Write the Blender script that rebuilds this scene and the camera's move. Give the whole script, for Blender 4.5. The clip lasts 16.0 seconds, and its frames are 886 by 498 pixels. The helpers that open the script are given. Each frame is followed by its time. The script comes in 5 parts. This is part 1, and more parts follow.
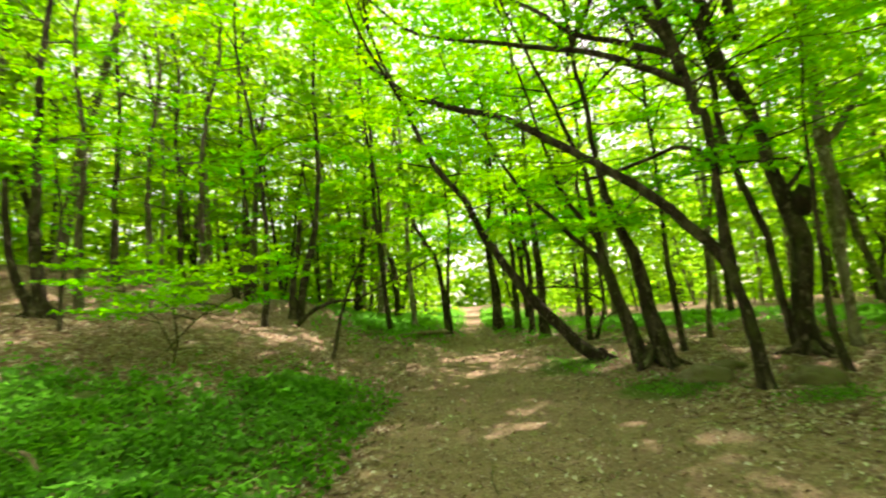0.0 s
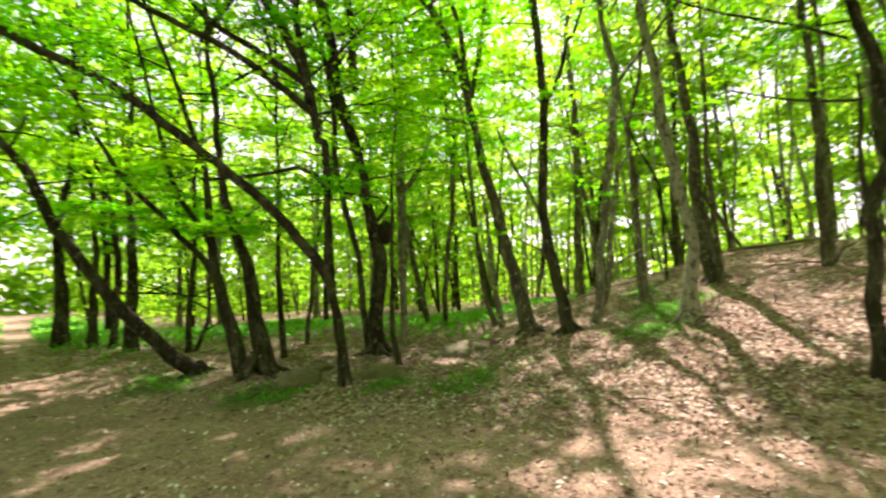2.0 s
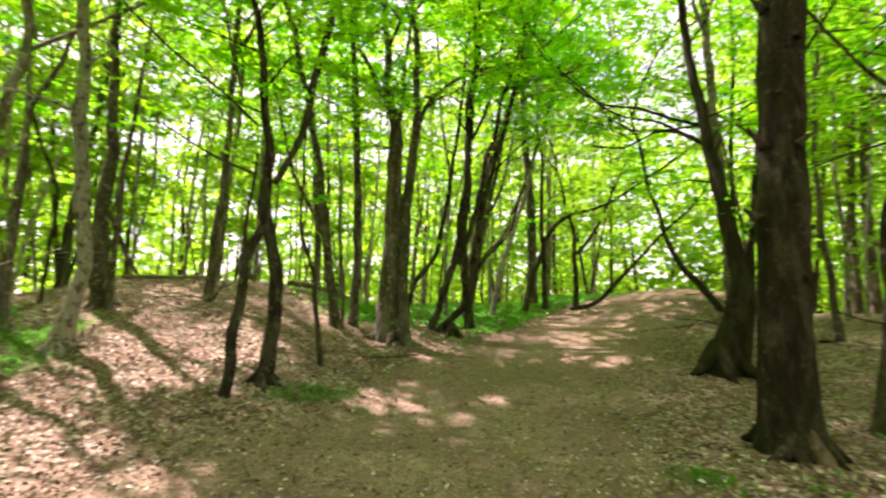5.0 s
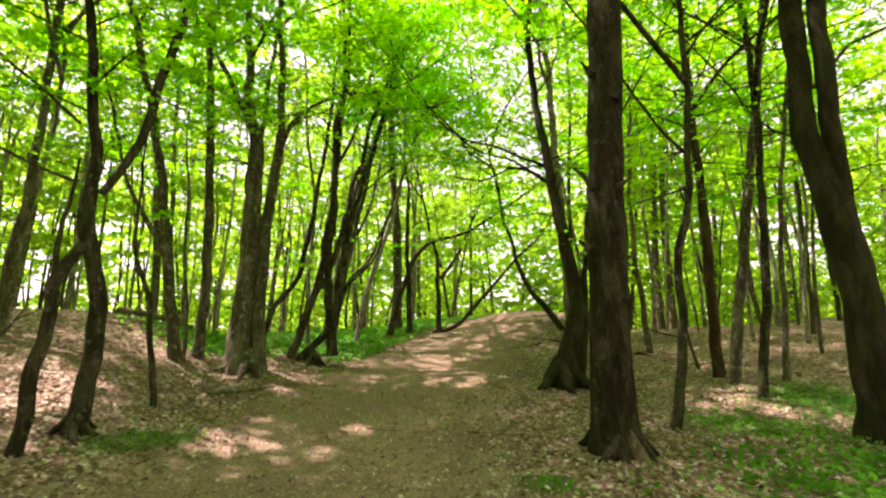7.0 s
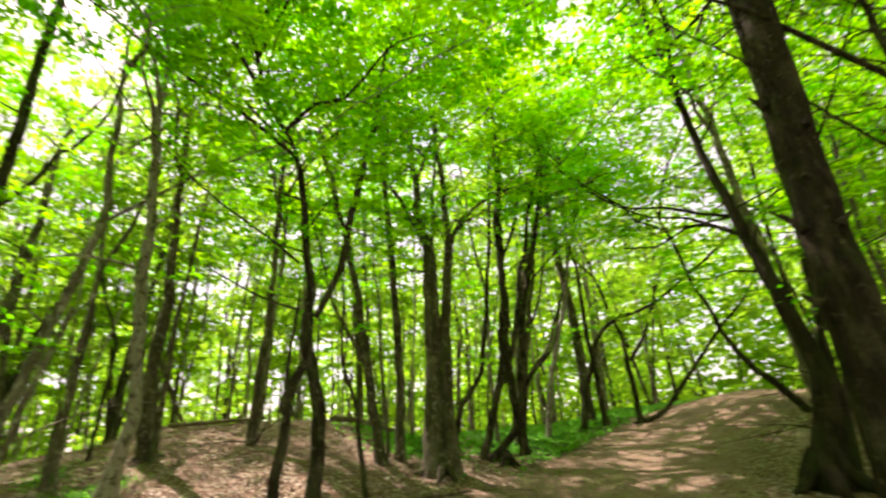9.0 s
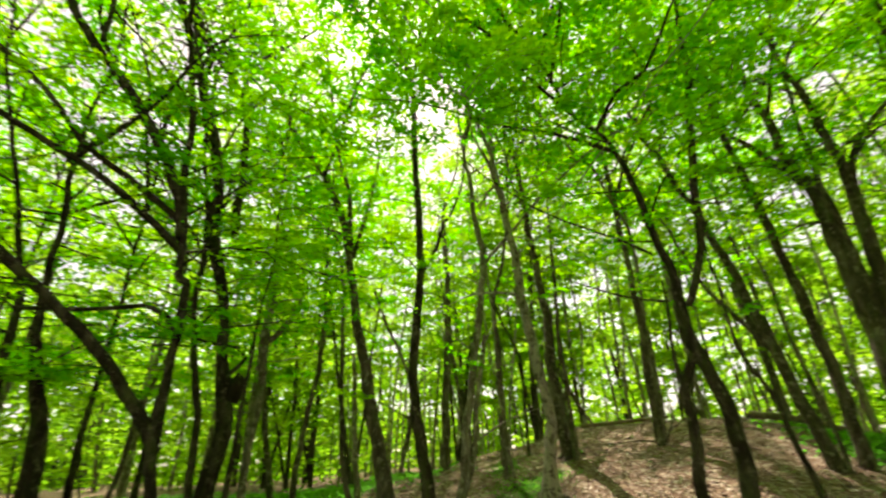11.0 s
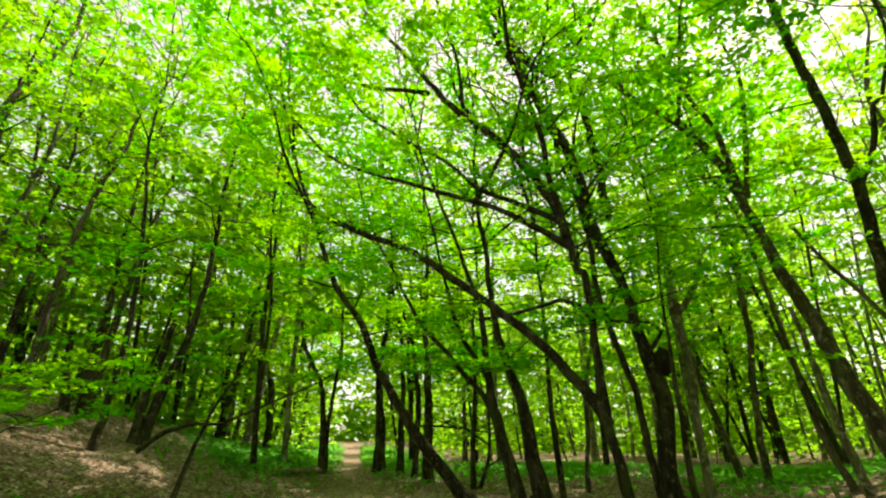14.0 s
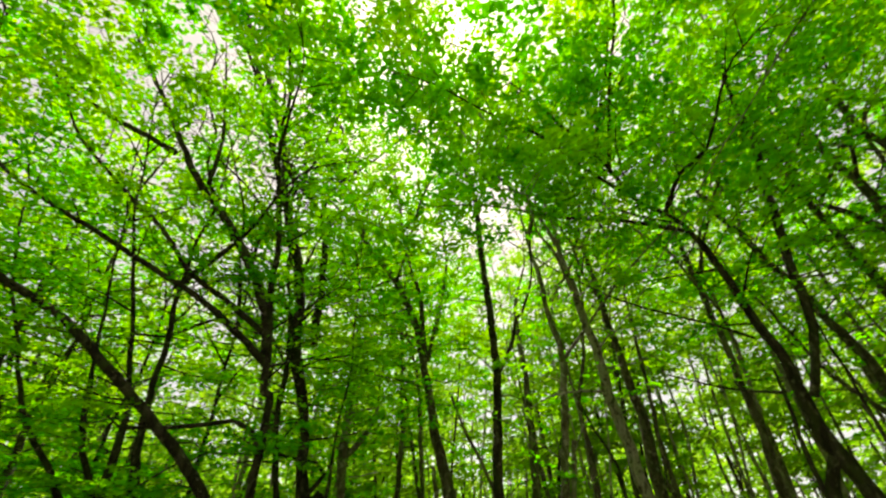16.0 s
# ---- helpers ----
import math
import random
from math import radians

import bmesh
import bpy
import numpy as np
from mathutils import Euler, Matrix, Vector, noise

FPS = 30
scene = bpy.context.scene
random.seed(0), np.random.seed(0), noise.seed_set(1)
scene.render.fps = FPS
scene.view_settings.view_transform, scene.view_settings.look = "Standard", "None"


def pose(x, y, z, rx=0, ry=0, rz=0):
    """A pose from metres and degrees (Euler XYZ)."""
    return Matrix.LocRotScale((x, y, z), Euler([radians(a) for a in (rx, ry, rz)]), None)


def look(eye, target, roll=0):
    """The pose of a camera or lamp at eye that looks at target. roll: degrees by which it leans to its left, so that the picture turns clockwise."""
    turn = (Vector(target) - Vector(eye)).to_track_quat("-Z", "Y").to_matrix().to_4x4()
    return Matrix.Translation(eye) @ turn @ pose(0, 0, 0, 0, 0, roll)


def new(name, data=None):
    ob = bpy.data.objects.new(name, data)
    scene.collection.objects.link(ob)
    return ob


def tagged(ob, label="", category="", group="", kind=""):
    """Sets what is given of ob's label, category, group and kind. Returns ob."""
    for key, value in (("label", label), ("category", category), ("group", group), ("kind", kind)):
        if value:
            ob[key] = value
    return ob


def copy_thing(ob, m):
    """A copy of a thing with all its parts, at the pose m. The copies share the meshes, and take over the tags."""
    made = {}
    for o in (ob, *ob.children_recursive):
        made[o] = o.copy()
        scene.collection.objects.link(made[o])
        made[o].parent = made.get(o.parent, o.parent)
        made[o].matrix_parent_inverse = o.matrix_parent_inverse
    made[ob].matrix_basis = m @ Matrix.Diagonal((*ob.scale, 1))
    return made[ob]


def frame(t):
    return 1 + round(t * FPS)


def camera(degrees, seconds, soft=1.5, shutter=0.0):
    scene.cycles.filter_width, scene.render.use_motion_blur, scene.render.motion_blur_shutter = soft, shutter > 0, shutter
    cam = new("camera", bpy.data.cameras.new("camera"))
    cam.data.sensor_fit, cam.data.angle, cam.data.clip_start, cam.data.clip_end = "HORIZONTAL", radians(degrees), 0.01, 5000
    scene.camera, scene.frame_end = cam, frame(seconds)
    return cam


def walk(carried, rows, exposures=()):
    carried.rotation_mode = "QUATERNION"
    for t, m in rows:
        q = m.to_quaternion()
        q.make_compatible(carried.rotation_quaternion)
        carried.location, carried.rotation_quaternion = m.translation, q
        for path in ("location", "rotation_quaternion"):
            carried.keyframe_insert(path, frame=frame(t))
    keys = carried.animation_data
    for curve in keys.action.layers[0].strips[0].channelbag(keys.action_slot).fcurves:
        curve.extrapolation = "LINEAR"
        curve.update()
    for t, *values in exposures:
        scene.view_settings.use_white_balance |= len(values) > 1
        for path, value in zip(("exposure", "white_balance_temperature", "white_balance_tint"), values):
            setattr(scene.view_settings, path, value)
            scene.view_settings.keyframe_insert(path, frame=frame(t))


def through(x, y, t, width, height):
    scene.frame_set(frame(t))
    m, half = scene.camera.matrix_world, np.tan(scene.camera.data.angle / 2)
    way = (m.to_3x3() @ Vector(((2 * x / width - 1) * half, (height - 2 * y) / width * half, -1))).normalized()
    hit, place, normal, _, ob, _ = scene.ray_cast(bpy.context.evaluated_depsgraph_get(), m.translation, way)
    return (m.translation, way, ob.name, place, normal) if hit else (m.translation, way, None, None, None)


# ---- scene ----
# ---- camera: a slow turn on the spot at the edge of a forest path ----
EYE = 1.5
cam = camera(89.08, 16.0, soft=2.2, shutter=0.4)
TURNS = [
    (0.00, 97.97, 4.66, 0.65),
    (0.50, 97.48, 5.08, -9.77),
    (1.00, 96.90, 5.24, -20.05),
    (1.50, 96.14, 4.79, -33.25),
    (2.00, 95.60, 3.56, -46.23),
    (2.50, 95.36, 1.90, -54.98),
    (3.00, 95.70, 0.46, -64.73),
    (3.50, 96.46, -0.78, -76.38),
    (4.00, 97.24, -0.80, -88.42),
    (4.50, 97.31, -0.89, -101.98),
    (5.00, 97.39, -0.79, -114.35),
    (5.20, 97.30, -0.71, -118.22),
    (5.72, 96.89, -0.42, -125.11),
    (6.25, 96.98, 0.02, -129.49),
    (6.78, 98.88, 0.64, -131.28),
    (7.30, 103.89, 1.50, -130.42),
    (7.50, 106.55, 1.88, -129.58),
    (8.00, 109.55, 1.88, -125.12),
    (8.50, 111.13, 2.59, -119.58),
    (9.00, 112.56, 3.48, -108.34),
    (9.20, 113.14, 3.91, -103.06),
    (9.72, 114.26, 4.36, -90.26),
    (10.25, 114.75, 3.81, -78.88),
    (10.78, 114.92, 2.82, -67.89),
    (11.30, 115.08, 1.95, -56.24),
    (11.50, 115.18, 1.72, -51.55),
    (12.00, 115.23, 1.53, -38.87),
    (12.50, 114.83, 1.81, -26.15),
    (13.00, 114.09, 0.81, -17.12),
    (13.50, 113.38, 0.73, -13.65),
    (14.00, 113.45, 0.96, -13.48),
    (14.50, 114.35, 2.77, -23.66),
    (15.00, 118.79, 1.00, -38.74),
    (15.50, 124.45, 1.09, -47.76),
    (16.00, 127.86, 1.62, -52.96),
]
# the camera darkens its picture as it tilts up to the bright leaf roof
walk(cam, [(t, pose(0, 0, EYE, rx, ry, rz)) for t, rx, ry, rz in TURNS], exposures=[(0.0, 1.50, 8300, 17), (1.0, 1.36, 7800, 21), (2.0, 1.42, 7200, 31), (3.5, 1.48, 7200, 37), (5.0, 1.48, 7200, 39), (7.5, 1.38, 7600, 38), (9.0, 1.06, 7600, 31), (11.5, 0.80, 8100, 12), (12.5, 0.76, 8100, 9), (14.0, 0.74, 8100, 8), (16.0, 0.28, 8100, 8)])

# ---- sky and sun ----
SUN_AZ, SUN_EL = 56.0, 61.0
world = bpy.data.worlds.new("world")
scene.world = world
world.use_nodes = True
wn, wl = world.node_tree.nodes, world.node_tree.links
sky = wn.new("ShaderNodeTexSky")
sky.sky_type, sky.sun_disc = "NISHITA", False
sky.sun_elevation, sky.sun_rotation = radians(SUN_EL), radians(SUN_AZ)
sky.air_density, sky.dust_density, sky.ozone_density = 0.8, 2.0, 1.0
veil = wn.new("ShaderNodeMix")
veil.data_type = "RGBA"
veil.inputs["Factor"].default_value = 0.42
veil.inputs["B"].default_value = (7.4, 7.2, 6.6, 1)
wl.new(sky.outputs["Color"], veil.inputs["A"])
wl.new(veil.outputs["Result"], wn["Background"].inputs["Color"])
wn["Background"].inputs["Strength"].default_value = 0.14
sun = new("sun", bpy.data.lights.new("sun", "SUN"))
sun.data.energy, sun.data.angle, sun.data.color = 5.0, radians(1.0), (1.0, 0.99, 0.94)
SUN_WAY = Vector((math.sin(radians(SUN_AZ)) * math.cos(radians(SUN_EL)), math.cos(radians(SUN_AZ)) * math.cos(radians(SUN_EL)), math.sin(radians(SUN_EL))))
sun.matrix_world = look(SUN_WAY * 60, (0, 0, 0))


# ---- materials ----
def material(name):
    m = bpy.data.materials.new(name)
    m.use_nodes = True
    n = m.node_tree.nodes
    return m, n, m.node_tree.links, n["Principled BSDF"]


def noise_node(n, l, scale, detail=4.0, stretch=(1, 1, 1), rough=0.55, source="Object", own=False):
    c, mp, t = n.new("ShaderNodeTexCoord"), n.new("ShaderNodeMapping"), n.new("ShaderNodeTexNoise")
    if own:
        # every trunk has its own pattern
        info, far = n.new("ShaderNodeObjectInfo"), n.new("ShaderNodeMath")
        far.operation, far.inputs[1].default_value = "MULTIPLY", 90.0
        l.new(info.outputs["Random"], far.inputs[0])
        l.new(far.outputs[0], mp.inputs["Location"])
    mp.inputs["Scale"].default_value = stretch
    l.new(c.outputs[source], mp.inputs["Vector"])
    l.new(mp.outputs["Vector"], t.inputs["Vector"])
    t.inputs["Scale"].default_value, t.inputs["Detail"].default_value, t.inputs["Roughness"].default_value = scale, detail, rough
    return t.outputs["Fac"]


def ramp(n, l, fac, stops):
    r = n.new("ShaderNodeValToRGB")
    while len(r.color_ramp.elements) < len(stops):
        r.color_ramp.elements.new(0.5)
    for e, (p, c) in zip(r.color_ramp.elements, stops):
        e.position, e.color = p, (*c, 1)
    l.new(fac, r.inputs["Fac"])
    return r.outputs["Color"]


def mixed(n, l, fac, a, b, blend="MIX"):
    m = n.new("ShaderNodeMix")
    m.data_type, m.blend_type = "RGBA", blend
    for socket, value in ((m.inputs["Factor"], fac), (m.inputs["A"], a), (m.inputs["B"], b)):
        if isinstance(value, (int, float)):
            socket.default_value = value
        elif isinstance(value, tuple):
            socket.default_value = (*value, 1)
        else:
            l.new(value, socket)
    return m.outputs["Result"]


def bump(n, l, height, strength, distance):
    b = n.new("ShaderNodeBump")
    b.inputs["Strength"].default_value, b.inputs["Distance"].default_value = strength, distance
    l.new(height, b.inputs["Height"])
    return b.outputs["Normal"]


def bark(name, low, high, fleck, fleck_at, moss=(0.05, 0.07, 0.02), moss_at=0.62, depth=0.02, fine=26):
    """Rough bark: drawn-out furrows, fine grain, paler worn patches, lichen flecks, some moss."""
    m, n, l, p = material(name)
    ridge = noise_node(n, l, fine, 7, (1, 1, 0.20), 0.7, own=True)
    grain = noise_node(n, l, fine * 3.3, 4, (1, 1, 0.45), 0.7)
    blot = noise_node(n, l, 3.2, 4, (1, 1, 0.6), own=True)
    both = mixed(n, l, 0.38, ridge, grain)
    col = ramp(n, l, both, [(0.36, low), (0.50, tuple(a * 0.45 + b * 0.55 for a, b in zip(low, high))), (0.66, high)])
    worn = ramp(n, l, noise_node(n, l, 5.5, 5, (1, 1, 0.30), 0.66, own=True), [(0.47, (0, 0, 0)), (0.60, (0.85, 0.85, 0.85))])
    col = mixed(n, l, worn, col, mixed(n, l, ramp(n, l, grain, [(0.35, (0, 0, 0)), (0.65, (1, 1, 1))]), high, tuple(a * 0.45 + b * 0.55 for a, b in zip(high, fleck))))
    lichen = ramp(n, l, noise_node(n, l, 11, 6, (1, 1, 0.7), 0.75, own=True), [(fleck_at - 0.05, (0, 0, 0)), (fleck_at + 0.02, (0.85, 0.85, 0.85))])
    col = mixed(n, l, lichen, col, fleck)
    green = ramp(n, l, blot, [(moss_at, (0, 0, 0)), (moss_at + 0.12, (0.7, 0.7, 0.7))])
    col = mixed(n, l, green, col, moss)
    l.new(col, p.inputs["Base Color"])
    p.inputs["Roughness"].default_value = 0.92
    p.inputs["Specular IOR Level"].default_value = 0.2
    l.new(bump(n, l, both, 1.0, depth), p.inputs["Normal"])
    return m


BARK = {
    "dark": bark("bark_dark", (0.0062, 0.0043, 0.0031), (0.0459, 0.0341, 0.0223), (0.2025, 0.1701, 0.1296), 0.61, moss=(0.055, 0.062, 0.020), moss_at=0.53),
    "grey": bark("bark_grey", (0.0173, 0.0130, 0.0086), (0.1188, 0.0958, 0.0677), (0.3268, 0.2924, 0.2322), 0.60),
    "pale": bark("bark_pale", (0.0340, 0.0272, 0.0187), (0.2125, 0.1785, 0.1318), (0.4625, 0.4255, 0.3515), 0.58),
    "birch": bark("bark_birch", (0.10, 0.08, 0.06), (0.50, 0.45, 0.37), (0.05, 0.038, 0.027), 0.56, moss_at=0.68),
    "pine": bark("bark_pine", (0.0059, 0.0041, 0.0030), (0.0505, 0.0342, 0.0223), (0.1628, 0.1318, 0.1008), 0.64, moss=(0.035, 0.045, 0.016), moss_at=0.58, depth=0.05, fine=15),
    "ivy": bark("bark_mossy", (0.0090, 0.0070, 0.0045), (0.0425, 0.0310, 0.0200), (0.1125, 0.0900, 0.0675), 0.68, moss=(0.03, 0.04, 0.012), moss_at=0.5),
    "red": bark("bark_reddish", (0.0225, 0.0105, 0.0060), (0.0825, 0.0435, 0.0255), (0.1663, 0.1225, 0.0875), 0.64),
}


def leaf_surface(name, dark, light, through, gloss=0.6):
    m, n, l, p = material(name)
    g = n.new("ShaderNodeNewGeometry")
    col = ramp(n, l, g.outputs["Random Per Island"], [(0.0, dark), (1.0, light)])
    big = noise_node(n, l, 0.45, 3, source="Object")
    thr = mixed(n, l, g.outputs["Random Per Island"], through[0], through[1])
    thr = mixed(n, l, ramp(n, l, big, [(0.42, (0, 0, 0)), (0.62, (1, 1, 1))]), thr, through[2])
    l.new(col, p.inputs["Base Color"])
    p.inputs["Roughness"].default_value = gloss
    p.inputs["Specular IOR Level"].default_value = 0.12
    t, mx = n.new("ShaderNodeBsdfTranslucent"), n.new("ShaderNodeMixShader")
    l.new(thr, t.inputs["Color"])
    mx.inputs["Fac"].default_value = 0.78
    l.new(p.outputs["BSDF"], mx.inputs[1])
    l.new(t.outputs["BSDF"], mx.inputs[2])
    l.new(mx.outputs["Shader"], n["Material Output"].inputs["Surface"])
    return m


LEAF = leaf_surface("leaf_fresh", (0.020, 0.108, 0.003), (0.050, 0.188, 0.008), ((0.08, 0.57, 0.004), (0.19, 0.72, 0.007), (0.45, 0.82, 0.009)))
# the same leaves for trees further off, with the haze put into a paler green
LEAF_HAZED = leaf_surface("leaf_hazed", (0.055, 0.130, 0.016), (0.115, 0.215, 0.034), ((0.15, 0.45, 0.016), (0.24, 0.55, 0.023), (0.38, 0.66, 0.030)))
COVER = leaf_surface("ground_cover_leaf", (0.050, 0.190, 0.032), (0.140, 0.340, 0.072), ((0.10, 0.44, 0.035), (0.19, 0.56, 0.045), (0.15, 0.49, 0.075)))


def litter_material():
    m, n, l, p = material("dead_leaf")
    g = n.new("ShaderNodeNewGeometry")
    col = ramp(n, l, g.outputs["Random Per Island"], [(0.0, (0.115, 0.066, 0.044)), (0.45, (0.265, 0.170, 0.118)), (0.8, (0.447, 0.356, 0.282)), (1.0, (0.644, 0.597, 0.538))])
    l.new(col, p.inputs["Base Color"])
    p.inputs["Roughness"].default_value = 0.7
    p.inputs["Specular IOR Level"].default_value = 0.25
    return m


LITTER = litter_material()


def earth_material():
    """Trodden earth on the path, leaf litter beside it, moss where little grows: shares by the painted land-cover map."""
    m, n, l, p = material("forest_floor")
    a = n.new("ShaderNodeAttribute")
    a.attribute_name = "cover"
    s = n.new("ShaderNodeSeparateColor")
    l.new(a.outputs["Color"], s.inputs["Color"])
    fine, mid, wide = noise_node(n, l, 34, 6, rough=0.7), noise_node(n, l, 7, 5), noise_node(n, l, 0.8, 4)
    v = n.new("ShaderNodeTexVoronoi")
    v.inputs["Scale"].default_value = 23
    c = n.new("ShaderNodeTexCoord")
    l.new(c.outputs["Object"], v.inputs["Vector"])
    vs = n.new("ShaderNodeSeparateColor")
    l.new(v.outputs["Color"], vs.inputs["Color"])
    leaf = ramp(n, l, vs.outputs["Red"], [(0.0, (0.109, 0.061, 0.042)), (0.5, (0.244, 0.151, 0.105)), (0.85, (0.416, 0.315, 0.245)), (1.0, (0.582, 0.504, 0.441))])
    leaf = mixed(n, l, ramp(n, l, wide, [(0.35, (0, 0, 0)), (0.7, (0.6, 0.6, 0.6))]), leaf, (0.130, 0.081, 0.055))
    dirt = ramp(n, l, mid, [(0.3, (0.213, 0.126, 0.088)), (0.7, (0.364, 0.243, 0.181))])
    dirt = mixed(n, l, ramp(n, l, fine, [(0.50, (0, 0, 0)), (0.62, (0.9, 0.9, 0.9))]), dirt, (0.457, 0.356, 0.287))
    dirt = mixed(n, l, ramp(n, l, noise_node(n, l, 21, 5, rough=0.7), [(0.38, (0.8, 0.8, 0.8)), (0.47, (0, 0, 0))]), dirt, (0.104, 0.072, 0.051))
    dirt = mixed(n, l, ramp(n, l, wide, [(0.4, (0, 0, 0)), (0.65, (0.5, 0.5, 0.5))]), dirt, (0.181, 0.114, 0.081))
    moss = ramp(n, l, fine, [(0.3, (0.030, 0.060, 0.010)), (0.7, (0.085, 0.150, 0.026))])
    add = n.new("ShaderNodeMath")
    add.operation = "ADD"
    l.new(s.outputs["Red"], add.inputs[0])
    edge = n.new("ShaderNodeMath")
    edge.operation, edge.inputs[1].default_value = "MULTIPLY_ADD", 0.9
    edge.inputs[2].default_value = -0.45
    l.new(mid, edge.inputs[0])
    l.new(edge.outputs[0], add.inputs[1])
    col = mixed(n, l, ramp(n, l, add.outputs[0], [(0.38, (0, 0, 0)), (0.62, (1, 1, 1))]), leaf, dirt)
    add2 = n.new("ShaderNodeMath")
    add2.operation = "ADD"
    l.new(s.outputs["Green"], add2.inputs[0])
    l.new(edge.outputs[0], add2.inputs[1])
    col = mixed(n, l, ramp(n, l, add2.outputs[0], [(0.42, (0, 0, 0)), (0.62, (0.85, 0.85, 0.85))]), col, moss)
    l.new(col, p.inputs["Base Color"])
    p.inputs["Roughness"].default_value = 0.95
    p.inputs["Specular IOR Level"].default_value = 0.15
    l.new(bump(n, l, fine, 0.6, 0.02), p.inputs["Normal"])
    return m


EARTH = earth_material()


def stone_material():
    m, n, l, p = material("mossy_stone")
    col = ramp(n, l, noise_node(n, l, 9, 6, rough=0.7), [(0.3, (0.085, 0.066, 0.044)), (0.7, (0.27, 0.22, 0.16))])
    col = mixed(n, l, ramp(n, l, noise_node(n, l, 2.6, 4), [(0.36, (0, 0, 0)), (0.54, (0.9, 0.9, 0.9))]), col, (0.095, 0.090, 0.030))
    l.new(col, p.inputs["Base Color"])
    p.inputs["Roughness"].default_value = 0.9
    l.new(bump(n, l, noise_node(n, l, 22, 5), 0.6, 0.02), p.inputs["Normal"])
    return m


STONE = stone_material()
DEADWOOD = bark("dead_wood", (0.07, 0.05, 0.032), (0.24, 0.185, 0.125), (0.42, 0.35, 0.26), 0.64, moss_at=0.66)


# ---- the lie of the land ----
# the rise of the ground by bearing: degrees, metres, where it starts and ends
RISE = [(-180, 2.0, 6, 24), (-120, 1.6, 5, 24), (-75, 2.6, 4, 20), (-45, 3.9, 3.5, 19), (-33, 3.7, 3.5, 19), (-20, 2.4, 3.5, 18), (-6, 1.4, 4, 20),
        (3, 0.9, 4, 18), (18, 0.8, 4, 15), (33, 0.75, 4, 15), (48, 0.6, 4, 14), (60, 1.0, 4, 13), (70, 1.6, 4.5, 14),
        (80, 2.1, 4.5, 14), (92, 2.1, 4.8, 14), (108, 1.4, 5, 15), (120, 1.5, 5, 18), (130, 1.9, 5, 20), (142, 2.35, 5, 20), (146, 2.2, 5, 20),
        (153, 1.4, 5.5, 17.5), (163, 1.5, 5.5, 19), (180, 2.0, 6, 24)]


def smooth(t):
    t = min(1.0, max(0.0, t))
    return t * t * (3 - 2 * t)


def ground_z(x, y):
    r, az = math.hypot(x, y), math.degrees(math.atan2(x, y))
    for a, b in zip(RISE, RISE[1:]):
        if a[0] <= az <= b[0]:
            k = smooth((az - a[0]) / (b[0] - a[0]))
            rise, start, end = (p + (q - p) * k for p, q in zip(a[1:], b[1:]))
            break
    z = rise * smooth((r - start) / (end - start))
    hill = smooth((az - 55) / 20) * smooth((118 - az) / 15)
    z -= 0.75 * hill * rise * smooth((r - end - 1) / 16)
    z += 0.9 * smooth((az + 14) / 12) * smooth((20 - az) / 12) * smooth((r - 19) / 24)
    return z


# centre line of the trodden path: x, y, half width
PATH = [(3.2, 60, 0.9), (1.6, 30, 0.6), (0.97, 17.5, 0.42), (0.8, 13, 0.55), (0.75, 9.6, 1.3), (0.65, 7.6, 1.6), (0.9, 5.5, 2.2), (1.6, 2.4, 3.0), (3.0, -0.6, 3.0), (5.6, -3.2, 2.1), (8.6, -7.0, 2.0), (11.2, -12, 1.7), (14.6, -19, 1.6), (22, -32, 1.5)]
# patches of low green growth: x, y, reach along x, reach along y
GREENS = [(-5.0, 6.1, 1.6, 0.8), (-2.5, 7.3, 1.0, 0.8), (-3.2, 4.6, 2.3, 1.9), (-4.6, 3.6, 2.2, 1.6), (-2.2, 6.6, 1.3, 1.2), (-6.5, 4.6, 2.0, 1.4), (3.0, 6.6, 1.0, 0.6), (2.1, 8.6, 0.8, 0.9), (4.4, 5.5, 0.6, 0.35),
          (6.9, -1.1, 0.4, 0.95), (9.4, 2.6, 0.7, 0.5), (10.2, 3.7, 0.7, 0.4), (12.0, -6.4, 2.2, 2.0), (14.6, -9.0, 3.0, 3.0), (17.0, -12.5, 3.5, 3.5), (12.4, -3.2, 1.6, 1.2),
          (3.0, -3.9, 0.45, 0.35), (2.2, -7.6, 1.0, 0.7), (1.6, -9.6, 1.4, 1.0), (-1.8, 15.5, 1.8, 3.0), (-3.0, 19.0, 2.5, 3.0), (2.6, 17.0, 1.2, 4.0), (6.0, 13.0, 3.0, 2.0), (-0.6, -6.0, 2.0, 2.0), (11.0, 9.5, 3.0, 2.5), (-0.7, 21, 1.0, 4.0), (3.0, 25, 1.3, 6.0), (-0.4, 29, 1.4, 5.0), (8.0, 2.9, 0.5, 0.7), (9.0, 3.0, 0.6, 0.6), (5.2, 4.6, 0.9, 0.5)]


def path_share(x, y):
    best = -9.0
    for (x0, y0, w0), (x1, y1, w1) in zip(PATH, PATH[1:]):
        dx, dy = x1 - x0, y1 - y0
        k = min(1.0, max(0.0, ((x - x0) * dx + (y - y0) * dy) / (dx * dx + dy * dy)))
        best = max(best, (w0 + (w1 - w0) * k) - math.hypot(x - x0 - k * dx, y - y0 - k * dy))
    return best


def green_share(x, y):
    return max(1.25 - math.hypot((x - gx) / ax, (y - gy) / ay) for gx, gy, ax, ay in GREENS)


